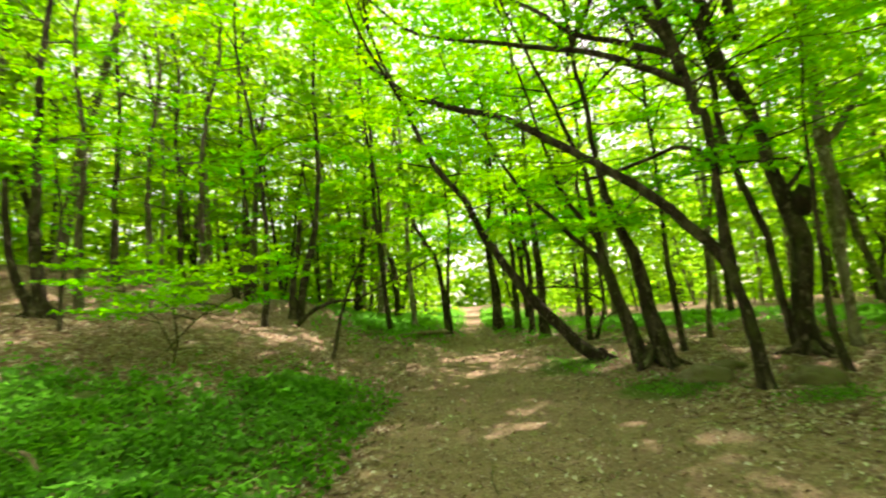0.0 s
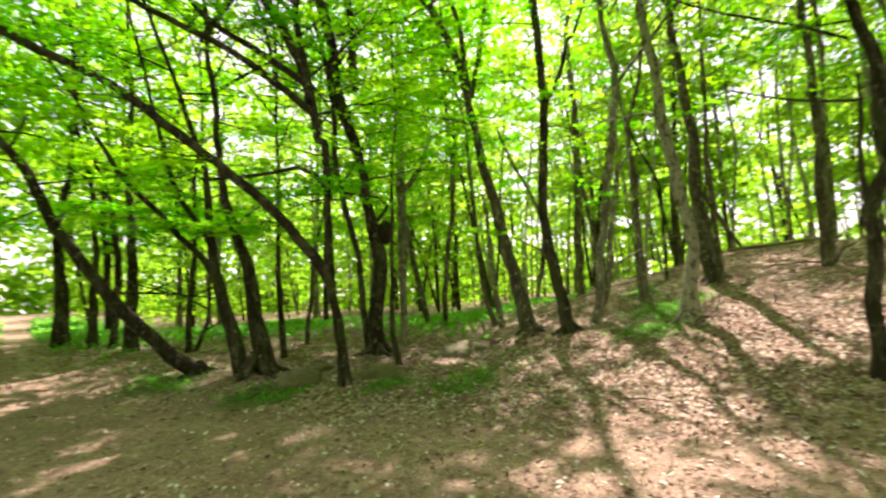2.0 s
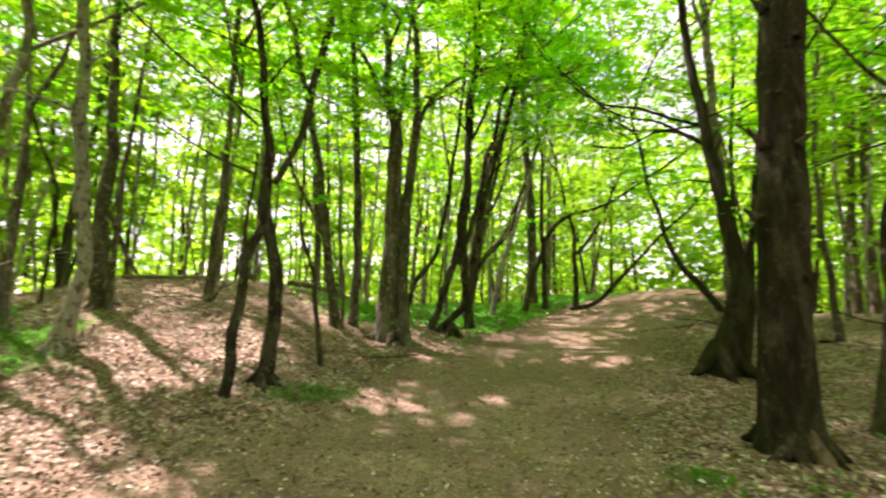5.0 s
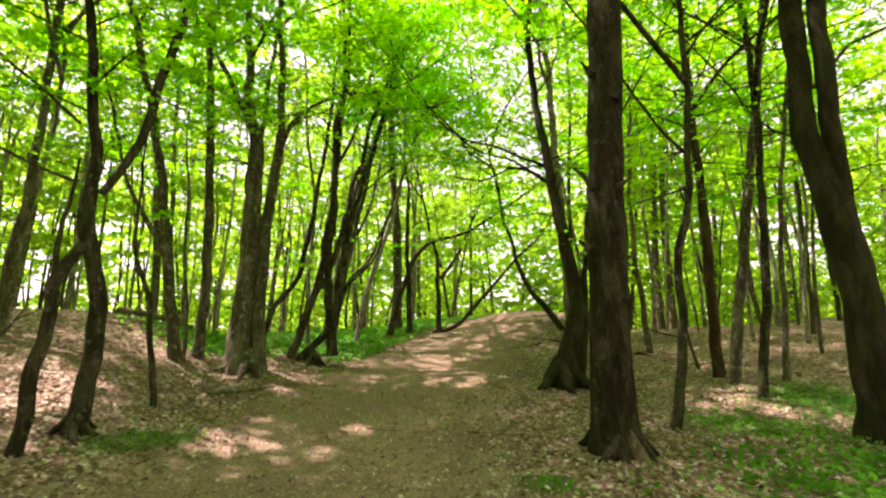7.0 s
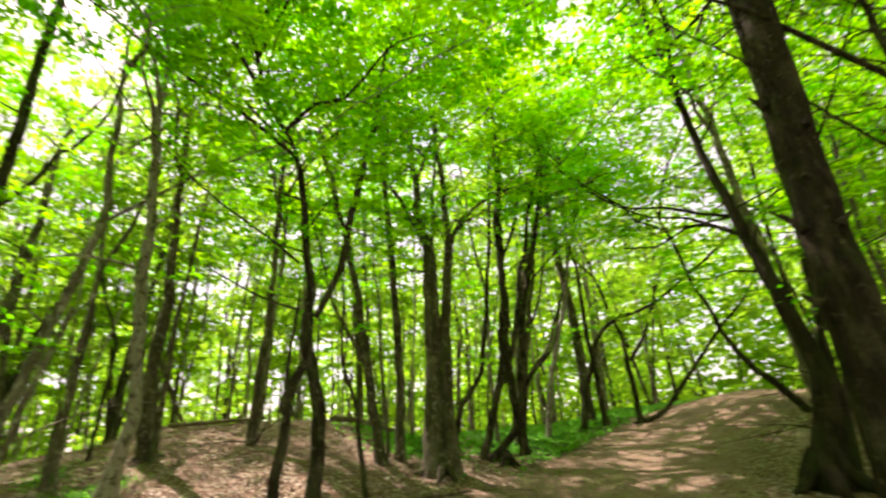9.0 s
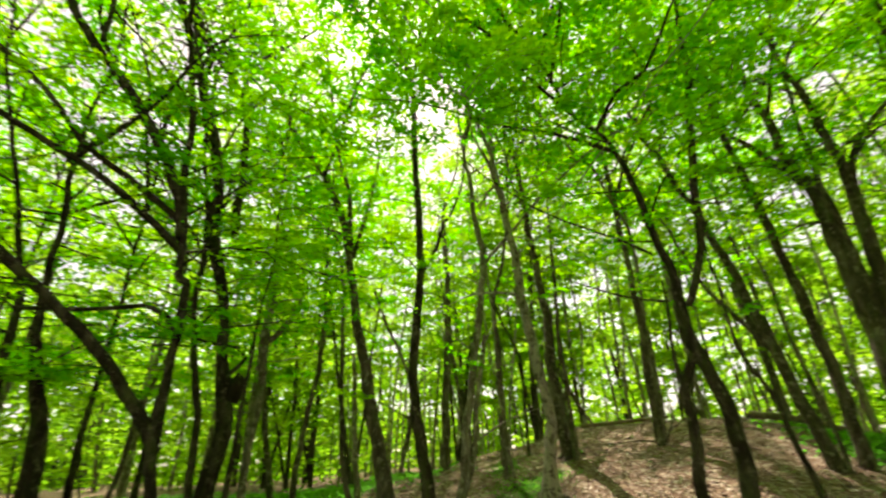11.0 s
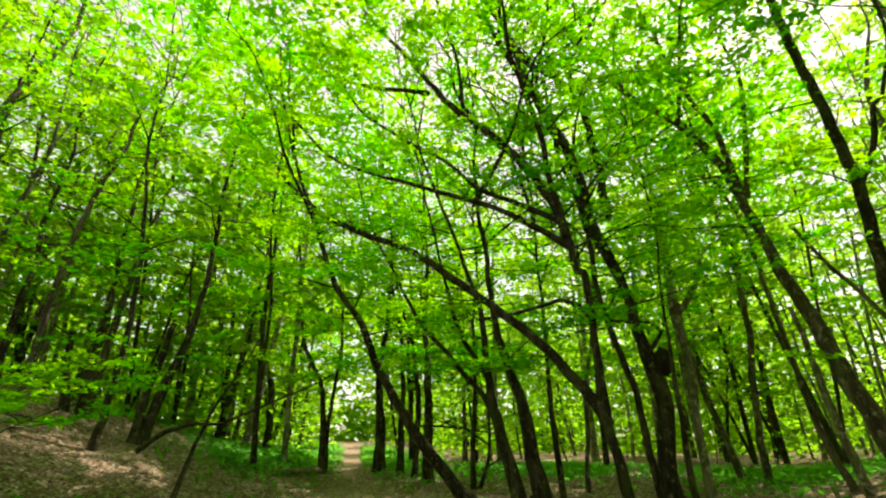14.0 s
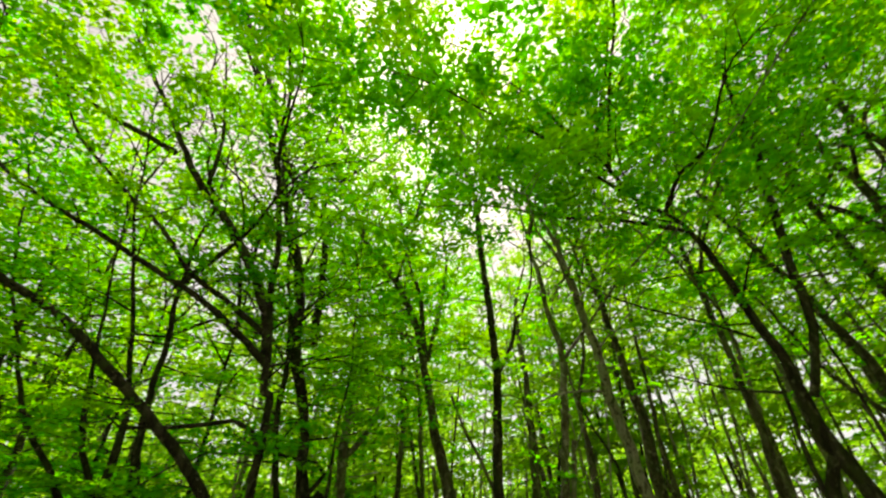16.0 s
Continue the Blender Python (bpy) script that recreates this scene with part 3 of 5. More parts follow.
tree("dark", 4.05, 6.10, [
    ((0.105, 0.088, 0.078, 0.070, 0.062, 0.056, 0.056, 0.060, 0.055, 0.054, 0.051, 0.050, 0.048, 0.060), 0.060, [(0.00, 0.00, -0.00), (-0.02, 0.01, 0.36), (-0.05, 0.04, 0.95), (-0.12, 0.08, 1.49), (-0.14, 0.09, 2.36), (-0.12, 0.08, 3.01), (-0.15, 0.10, 3.86), (-0.23, 0.15, 3.90), (-0.28, 0.19, 4.60), (-0.43, 0.29, 5.66), (-0.48, 0.32, 6.64), (-0.71, 0.47, 8.20), (-1.07, 0.71, 9.60), (-2.75, 1.83, 15.83)]),
    (0.081, 0.058, [(-0.11, 0.07, 1.53), (-0.31, 0.21, 1.99), (-0.59, 0.39, 2.42), (-1.17, 0.78, 3.19), (-1.86, 1.23, 3.88), (-2.66, 1.77, 4.69), (-4.32, 2.87, 5.82)]),
    (0.043, 0.025, [(-0.16, 0.11, 3.15), (-0.30, 0.20, 3.34), (-0.50, 0.34, 3.46), (-0.74, 0.49, 3.39), (-1.09, 0.72, 3.31), (-1.60, 1.07, 3.26)]),
    (0.061, 0.030, [(-0.25, 0.17, 4.32), (-0.66, 0.44, 4.75), (-1.17, 0.78, 5.25), (-2.01, 1.33, 5.80), (-2.80, 1.86, 6.30), (-4.35, 2.89, 7.37)]),
    (0.087, 0.038, [(-0.30, 0.20, 4.54), (-0.45, 0.30, 5.30), (-1.07, 0.71, 6.66), (-1.99, 1.32, 8.04), (-2.39, 1.59, 8.84), (-2.96, 1.97, 10.00), (-4.00, 2.66, 12.12)]),
    (0.059, 0.028, [(-2.41, 1.60, 8.54), (-3.11, 2.07, 8.94), (-4.20, 2.79, 9.62), (-5.82, 3.87, 11.40)]),
    (0.057, 0.025, [(-0.41, 0.27, 4.89), (-0.91, 0.60, 5.33), (-1.54, 1.02, 5.81), (-2.03, 1.35, 6.53), (-2.89, 1.92, 7.43), (-3.86, 2.56, 8.61)]),
    (0.049, 0.029, [(-1.76, 1.17, 7.89), (-1.83, 1.22, 9.23), (-2.22, 1.47, 11.37)])], 15.0, 3.0, 2.5, "slim dark tree with long limbs arching over the path", over=3, gap_boughs=0.31)
tree("dark", 5.68, 7.34, [
    ((0.175, 0.149, 0.141, 0.148, 0.132, 0.095, 0.083, 0.116, 0.114, 0.113, 0.103, 0.100, 0.084), 0.066, [(0.00, -0.00, -0.00), (0.00, -0.00, 0.62), (0.06, -0.05, 1.33), (0.11, -0.09, 1.88), (0.02, -0.02, 2.47), (-0.09, 0.07, 3.09), (-0.10, 0.08, 3.79), (-0.35, 0.27, 4.82), (-0.50, 0.39, 5.82), (-0.60, 0.47, 7.07), (-1.19, 0.92, 9.44), (-1.59, 1.23, 11.81), (-2.51, 1.94, 15.27)]),
    (0.069, 0.045, [(-0.13, 0.10, -0.14), (-0.18, 0.14, 0.54), (-0.21, 0.16, 1.28), (-0.25, 0.20, 1.96), (-0.38, 0.29, 2.78), (-0.53, 0.41, 3.76), (-0.54, 0.42, 4.62), (-0.61, 0.47, 5.89)]),
    (0.048, 0.026, [(0.04, -0.03, 2.61), (0.26, -0.20, 2.97), (0.13, -0.10, 3.16), (-0.26, 0.20, 3.22), (-0.71, 0.55, 3.40)]),
    (0.088, 0.037, [(-0.18, 0.14, 5.48), (-0.22, 0.17, 7.48), (-0.32, 0.25, 8.53), (-0.51, 0.39, 9.23), (-1.07, 0.83, 10.26), (-1.62, 1.25, 11.60), (-1.51, 1.17, 11.72)]),
    (0.053, 0.029, [(-0.48, 0.37, 9.12), (-0.20, 0.16, 10.42), (0.28, -0.22, 11.21), (1.25, -0.97, 13.04)])], 15.0, 3.0, 3.0, "thick dark tree with a large burl", over=3, gap_boughs=0.31)
tree("dark", 5.39, 6.36, [
    (0.060, 0.024, [(0.00, 0.00, -0.00), (-0.06, 0.05, 0.52), (-0.06, 0.05, 1.14), (-0.03, 0.03, 1.79), (0.00, -0.00, 2.60), (0.02, -0.02, 3.37)])], 7.5, 4.0, 1.6)
tree("pale", 6.52, 7.44, [
    ((0.092, 0.070, 0.066, 0.066, 0.072, 0.084, 0.090, 0.073, 0.050), 0.050, [(0.00, -0.00, -0.02), (-0.01, 0.01, 0.67), (0.01, -0.01, 1.28), (0.07, -0.06, 2.01), (0.08, -0.07, 2.51), (0.05, -0.05, 3.03), (0.04, -0.03, 3.48), (0.06, -0.05, 3.92), (0.13, -0.11, 4.28)]),
    ((0.057, 0.061, 0.053, 0.041, 0.026), 0.026, [(0.04, -0.03, 3.31), (0.22, -0.20, 3.58), (0.38, -0.33, 3.87), (0.48, -0.42, 4.18), (0.57, -0.50, 4.49)]),
    ((0.041, 0.023, 0.013), 0.013, [(0.08, -0.07, 4.12), (0.23, -0.20, 4.31), (0.52, -0.45, 4.37)])], 0.0, 0.0, 0.0, "pale dead tree with an antler-like broken top")
tree("pale", 8.55, 6.36, [
    (0.071, 0.037, [(0.00, 0.00, -0.00), (-0.08, 0.11, 1.45), (-0.10, 0.13, 2.51), (-0.13, 0.18, 3.17)])], 0.0, 0.0, 0.0, "thin pale dead stem")
tree("grey", 8.76, 6.72, [
    (0.067, 0.032, [(0.00, -0.00, -0.00), (-0.13, 0.17, 0.93), (-0.18, 0.23, 2.15), (-0.22, 0.29, 3.95), (-0.27, 0.35, 5.36)])], 9.0, 4.0, 1.6)
tree("grey", 7.83, 5.13, [
    ((0.166, 0.140, 0.129, 0.113, 0.093, 0.078, 0.081, 0.078, 0.070, 0.056), 0.056, [(0.00, 0.00, -0.00), (-0.08, 0.12, 0.71), (-0.18, 0.27, 1.63), (-0.29, 0.44, 2.69), (-0.41, 0.62, 3.76), (-0.48, 0.73, 4.67), (-0.57, 0.87, 5.64), (-0.72, 1.10, 6.56), (-0.99, 1.51, 7.50), (-1.35, 2.06, 8.57)]),
    (0.070, 0.033, [(-0.48, 0.73, 4.49), (-0.51, 0.78, 5.08), (-0.54, 0.83, 6.53), (-0.76, 1.16, 8.29), (-1.01, 1.55, 11.43)]),
    (0.054, 0.022, [(-0.46, 0.71, 5.08), (-0.33, 0.50, 6.20), (-0.19, 0.29, 7.66), (-0.25, 0.38, 9.21)]),
    (0.049, 0.028, [(0.11, -0.17, 0.70), (0.20, -0.31, 1.63), (0.22, -0.34, 2.34), (-0.02, 0.04, 3.42), (-0.19, 0.29, 4.26)])], 13.6, 3.9, 3.0, over=3)
tree("dark", 7.83, 4.27, [
    ((0.126, 0.114, 0.101, 0.088, 0.081, 0.079, 0.077, 0.070, 0.063, 0.058, 0.053, 0.044), 0.044, [(0.00, 0.00, -0.00), (-0.04, 0.08, 0.71), (-0.11, 0.19, 1.49), (-0.14, 0.25, 2.50), (-0.08, 0.15, 3.66), (-0.05, 0.09, 4.62), (-0.06, 0.10, 5.86), (-0.08, 0.16, 7.61), (-0.11, 0.20, 9.66), (-0.35, 0.64, 12.07), (-0.67, 1.23, 15.33), (-1.12, 2.05, 20.75)]),
    (0.055, 0.025, [(-0.05, 0.09, 4.44), (0.10, -0.18, 4.96), (0.21, -0.39, 5.72), (0.28, -0.51, 5.78), (0.44, -0.81, 6.79)]),
    (0.037, 0.025, [(-0.11, 0.20, 9.66), (-0.04, 0.07, 10.90), (0.10, -0.18, 12.71)])], 15.0, 3.9, 2.5, over=3)
tree("pale", 8.33, 3.95, [
    (0.088, 0.052, [(0.00, 0.00, -0.00), (0.06, -0.13, 0.79), (0.12, -0.24, 1.72), (0.20, -0.41, 2.66), (0.26, -0.55, 3.62), (0.33, -0.70, 4.61), (0.29, -0.61, 5.61), (0.26, -0.55, 6.77)]),
    (0.059, 0.045, [(0.03, -0.07, 0.17), (0.13, -0.27, 0.79), (0.19, -0.40, 1.83), (0.29, -0.61, 3.02)])], 11.5, 3.9, 2.5, over=2)
tree("birch", 8.36, 2.34, [
    ((0.130, 0.100, 0.093, 0.095, 0.091, 0.081, 0.071, 0.057), 0.057, [(0.00, 0.00, -0.01), (0.03, -0.12, 0.75), (0.05, -0.17, 1.50), (0.02, -0.06, 2.38), (-0.01, 0.04, 3.39), (-0.03, 0.10, 4.54), (-0.06, 0.21, 5.73), (-0.08, 0.30, 6.70)]),
    (0.045, 0.040, [(0.05, -0.16, 0.07), (0.04, -0.15, 0.75), (0.04, -0.14, 1.50)]),
    (0.026, 0.010, [(-0.02, 0.06, 3.60), (-0.15, 0.50, 3.70), (-0.30, 1.00, 3.70), (-0.36, 1.50, 3.55)]),
    (0.022, 0.010, [(-0.02, 0.08, 4.40), (-0.30, -0.30, 4.55), (-0.60, -0.70, 4.55)])], 11.8, 3.9, 2.5, over=3)
tree("grey", 10.28, 2.33, [
    (0.140, 0.061, [(0.00, 0.00, -0.00), (-0.03, 0.13, 1.39), (-0.02, 0.07, 2.71), (-0.02, 0.11, 3.67), (-0.05, 0.20, 5.07), (-0.06, 0.28, 7.24)]),
    (0.054, 0.029, [(0.01, -0.02, 1.71), (0.07, -0.31, 0.98), (0.12, -0.54, 0.59)])], 12.9, 3.9, 3.0, over=2)
tree("grey", 10.90, 0.59, [
    (0.086, 0.054, [(0.00, 0.00, -0.00), (0.00, -0.02, 1.05), (0.01, -0.12, 2.34), (0.01, -0.16, 4.07), (0.01, -0.15, 6.01), (0.01, -0.16, 6.85)]),
    (0.028, 0.016, [(0.01, -0.09, 0.01), (0.01, -0.22, 0.26), (0.02, -0.31, 0.43)])], 11.4, 3.9, 2.5, over=4)
tree("dark", 6.80, 0.08, [
    ((0.073, 0.071, 0.071, 0.065, 0.066, 0.065, 0.061, 0.053), 0.053, [(-0.00, 0.00, -0.01), (0.00, -0.03, 0.40), (0.00, -0.04, 0.88), (0.00, -0.13, 1.21), (0.00, -0.13, 1.54), (0.00, -0.11, 1.79), (0.00, -0.20, 2.05), (0.00, -0.34, 2.30)]),
    ((0.035, 0.031, 0.025, 0.021, 0.014), 0.014, [(0.00, -0.12, 1.75), (0.00, -0.11, 2.22), (0.00, -0.14, 2.56), (0.00, -0.17, 3.00), (0.00, -0.20, 3.36)])], 0.0, 0.0, 0.0, "thin crooked stem leaning into its neighbour")
tree("dark", 7.25, -0.41, [
    ((0.118, 0.108, 0.098, 0.096, 0.091, 0.088, 0.086, 0.061, 0.059, 0.058, 0.051, 0.037, 0.026, 0.017), 0.017, [(0.00, 0.01, -0.04), (-0.00, -0.05, 0.41), (-0.01, -0.11, 0.93), (-0.01, -0.09, 1.47), (0.00, 0.00, 2.01), (0.01, 0.10, 2.47), (0.01, 0.14, 2.82), (0.01, 0.13, 3.58), (0.01, 0.22, 4.19), (0.02, 0.30, 4.84), (0.02, 0.38, 5.53), (0.03, 0.50, 6.02), (0.04, 0.72, 6.47), (0.06, 1.00, 6.91)]),
    ((0.052, 0.056, 0.060, 0.062, 0.059, 0.060, 0.052, 0.046), 0.046, [(0.00, 0.02, 2.98), (-0.01, -0.17, 3.36), (-0.02, -0.39, 4.04), (-0.03, -0.52, 4.87), (-0.04, -0.68, 5.73), (-0.05, -0.87, 6.57), (-0.06, -1.03, 7.53), (-0.06, -1.13, 8.55)]),
    (0.022, 0.015, [(0.03, 0.32, 3.89), (0.07, 0.86, 4.36), (0.13, 1.58, 4.88), (0.20, 2.50, 5.79)]),
    (0.020, 0.011, [(0.03, 0.28, 3.10), (0.08, 0.88, 3.31), (0.13, 1.59, 3.72)])], 12.5, 3.9, 2.5, "dark forked tree at the edge of the path", over=8)
tree("dark", 8.05, -1.35, [
    (0.047, 0.026, [(0.00, 0.00, -0.01), (0.01, 0.06, 0.61), (0.02, 0.14, 1.17), (0.04, 0.21, 1.64), (0.06, 0.38, 2.13), (0.07, 0.44, 2.73)])], 5.0, 3.2, 1.2)
tree("grey", 10.27, -2.00, [
    (0.116, 0.047, [(0.00, -0.00, -0.00), (0.02, 0.13, 1.00), (0.06, 0.31, 2.28), (0.10, 0.49, 3.59), (0.15, 0.76, 4.93), (0.24, 1.21, 6.84), (0.28, 1.44, 7.67)]),
    (0.053, 0.029, [(0.05, 0.25, 1.89), (0.14, 0.70, 2.78), (0.21, 1.10, 3.54), (0.25, 1.26, 4.33)]),
    (0.041, 0.018, [(-0.03, -0.16, -0.00), (-0.03, -0.13, 1.14), (-0.00, -0.01, 2.04), (0.00, 0.00, 3.23), (0.02, 0.11, 4.31)])], 12.2, 3.9, 2.5, over=4)
tree("grey", 10.59, -2.49, [
    (0.112, 0.058, [(0.00, -0.00, -0.01), (-0.01, -0.04, 1.32), (0.00, 0.01, 3.10), (0.03, 0.13, 5.25), (0.07, 0.28, 7.50), (0.08, 0.33, 8.27)])], 12.1, 3.9, 2.5, over=4)
tree("grey", 9.75, -3.13, [
    ((0.260, 0.227, 0.198, 0.188, 0.183, 0.174, 0.154, 0.118, 0.098, 0.082, 0.071), 0.071, [(0.04, 0.12, -0.07), (0.03, 0.09, 0.52), (0.02, 0.05, 1.28), (0.01, 0.03, 2.05), (0.00, 0.00, 2.84), (0.00, 0.01, 3.91), (-0.01, -0.02, 4.60), (0.03, 0.09, 5.30), (0.07, 0.22, 5.87), (0.07, 0.22, 6.74), (0.09, 0.29, 7.33)]),
    ((0.161, 0.139, 0.131, 0.121, 0.111, 0.100, 0.090, 0.081, 0.076, 0.065), 0.065, [(-0.09, -0.29, 0.00), (-0.08, -0.24, 0.77), (-0.08, -0.24, 1.66), (-0.09, -0.27, 2.57), (-0.10, -0.32, 3.50), (-0.13, -0.42, 4.45), (-0.15, -0.46, 5.14), (-0.14, -0.45, 5.99), (-0.14, -0.43, 6.71), (-0.13, -0.40, 7.29)]),
    ((0.067, 0.059, 0.048, 0.038), 0.038, [(0.04, 0.12, 5.23), (0.13, 0.41, 5.88), (0.22, 0.67, 6.47), (0.30, 0.94, 7.07)]),
    ((0.043, 0.037, 0.026, 0.017), 0.017, [(-0.16, -0.48, 5.11), (-0.24, -0.74, 5.48), (-0.34, -1.05, 5.75), (-0.48, -1.49, 6.02)]),
    ((0.060, 0.051, 0.040), 0.040, [(-0.01, -0.02, 4.53), (-0.04, -0.12, 5.58), (-0.06, -0.19, 6.72)]),
    (0.057, 0.027, [(-0.12, -0.40, 4.10), (-0.20, -0.64, 5.39), (-0.36, -1.13, 6.01), (-0.62, -1.93, 6.52), (-0.97, -3.04, 6.91)])], 15.0, 3.9, 3.0, "tall grey tree with twin stems rising from one foot", over=4)
tree("dark", 10.40, -4.66, [
    ((0.117, 0.106, 0.103, 0.099, 0.089, 0.085, 0.076), 0.076, [(-0.29, -0.64, 0.20), (-0.26, -0.59, 0.85), (-0.24, -0.54, 1.54), (-0.22, -0.49, 2.38), (-0.26, -0.57, 3.38), (-0.27, -0.59, 4.70), (-0.26, -0.59, 5.91)]),
    ((0.096, 0.087, 0.094, 0.108, 0.101, 0.091, 0.080, 0.069, 0.059, 0.055, 0.045, 0.041), 0.041, [(0.05, 0.12, -0.04), (-0.10, -0.22, 0.30), (-0.22, -0.50, 0.64), (-0.32, -0.72, 1.12), (-0.34, -0.76, 1.81), (-0.39, -0.87, 2.65), (-0.45, -1.01, 3.51), (-0.51, -1.14, 4.08), (-0.60, -1.34, 4.80), (-0.69, -1.55, 5.67), (-0.79, -1.76, 6.55), (-0.86, -1.91, 7.45)]),
    ((0.098, 0.089, 0.094, 0.089, 0.087, 0.083, 0.074, 0.069, 0.064, 0.054), 0.054, [(0.11, 0.24, 0.01), (0.04, 0.09, 0.50), (-0.02, -0.04, 0.98), (-0.10, -0.23, 1.54), (-0.16, -0.37, 2.24), (-0.20, -0.44, 2.95), (-0.26, -0.58, 4.11), (-0.29, -0.64, 5.30), (-0.31, -0.69, 6.36), (-0.34, -0.77, 7.44)]),
    ((0.070, 0.064, 0.058, 0.059, 0.058, 0.053, 0.049, 0.043), 0.043, [(0.38, 0.84, 0.34), (0.29, 0.65, 1.11), (0.18, 0.39, 1.54), (0.06, 0.14, 1.96), (0.00, 0.00, 2.68), (-0.06, -0.13, 3.54), (-0.12, -0.28, 4.72), (-0.19, -0.42, 5.92)]),
    ((0.068, 0.064, 0.061, 0.055, 0.050, 0.041), 0.041, [(-0.16, -0.36, 1.68), (-0.31, -0.68, 2.66), (-0.40, -0.89, 3.65), (-0.46, -1.03, 4.52), (-0.55, -1.23, 5.10), (-0.65, -1.44, 6.28)]),
    ((0.037, 0.033, 0.032, 0.038, 0.029, 0.023), 0.023, [(-0.35, -0.78, 1.54), (-0.49, -1.09, 1.95), (-0.65, -1.46, 2.36), (-0.77, -1.71, 2.91), (-0.80, -1.79, 3.47), (-0.87, -1.95, 3.89)]),
    ((0.028, 0.025, 0.018, 0.010), 0.010, [(-0.51, -1.14, 4.08), (-0.71, -1.58, 4.56), (-0.90, -2.02, 5.04), (-1.20, -2.68, 5.42)]),
    ((0.044, 0.040, 0.036), 0.036, [(-0.28, -0.62, 4.85), (-0.44, -0.99, 5.72), (-0.57, -1.27, 6.91)])], 12.0, 3.9, 2.5, "many-stemmed tree with bent feet, arching outwards", over=3)
tree("grey", 11.85, -6.17, [
    (0.142, 0.067, [(0.00, -0.00, -0.00), (-0.05, -0.10, 1.16), (-0.12, -0.24, 2.51), (-0.18, -0.34, 3.90), (-0.48, -0.92, 5.86), (-0.66, -1.27, 7.14), (-0.81, -1.56, 8.46), (-1.06, -2.04, 9.98)]),
    (0.078, 0.032, [(-0.03, -0.06, 0.49), (-0.17, -0.32, 1.66), (-0.47, -0.91, 2.51), (-0.59, -1.14, 3.12), (-0.79, -1.52, 4.07)]),
    (0.071, 0.034, [(0.06, 0.12, 0.08), (-0.07, -0.14, 1.49), (-0.23, -0.43, 2.86), (-0.40, -0.77, 4.60), (-0.56, -1.08, 6.41), (-0.77, -1.48, 8.27), (-0.86, -1.65, 10.19)]),
    (0.056, 0.025, [(-0.13, -0.24, 1.49), (-0.24, -0.46, 2.86), (-0.44, -0.84, 3.90), (-0.60, -1.15, 5.32), (-0.68, -1.31, 6.59)])], 13.0, 3.9, 3.0, "dark curved multi-stemmed tree", leaf=0.125, per_metre=48)
tree("birch", 11.93, -7.02, [
    (0.088, 0.050, [(0.00, 0.00, -0.00), (-0.13, -0.22, 1.32), (-0.31, -0.52, 2.54), (-0.55, -0.93, 3.96), (-0.72, -1.22, 5.59)])], 11.5, 3.9, 2.5, leaf=0.125, per_metre=48, over=3)
tree("dark", 12.13, -8.34, [
    (0.107, 0.040, [(-0.00, 0.00, -0.00), (-0.11, -0.15, 0.84), (-0.28, -0.41, 1.75), (-0.49, -0.72, 2.63), (-0.85, -1.23, 3.17), (-1.54, -2.24, 3.55)]),
    (0.090, 0.052, [(-0.37, -0.54, 0.26), (-0.35, -0.51, 1.75), (-0.32, -0.47, 3.23), (-0.36, -0.52, 4.75)])], 10.0, 2.5, 2.4, leaf=0.155, per_metre=34, over=3)
tree("dark", 12.23, -10.53, [
    (0.095, 0.046, [(0.00, 0.00, -0.00), (0.01, 0.01, 1.21), (0.03, 0.04, 2.60), (0.19, 0.23, 3.62)]),
    (0.071, 0.035, [(-0.05, -0.06, 1.80), (-0.34, -0.40, 2.38), (-0.59, -0.69, 3.06)])], 9.5, 2.5, 2.4, leaf=0.155, per_metre=34, over=3)
tree("dark", 11.82, -10.05, [
    (0.076, 0.030, [(0.00, -0.00, -0.00), (-0.52, -0.61, 0.30), (-0.98, -1.15, 1.07), (-1.43, -1.68, 1.79), (-1.77, -2.08, 2.41), (-2.38, -2.79, 3.28)])], 6.0, 2.6, 1.6, "thin stem bent low over the ground beside the path", leaf=0.155, per_metre=34)
tree("dark", 7.92, -11.69, [
    (0.099, 0.043, [(0.00, -0.00, -0.00), (0.33, 0.22, 0.63), (0.75, 0.51, 1.26), (1.02, 0.69, 2.08), (1.17, 0.79, 2.84), (1.33, 0.90, 3.45)])], 10.0, 3.0, 2.4, "tree leaning across the path in the distance", leaf=0.125, per_metre=48, over=3)
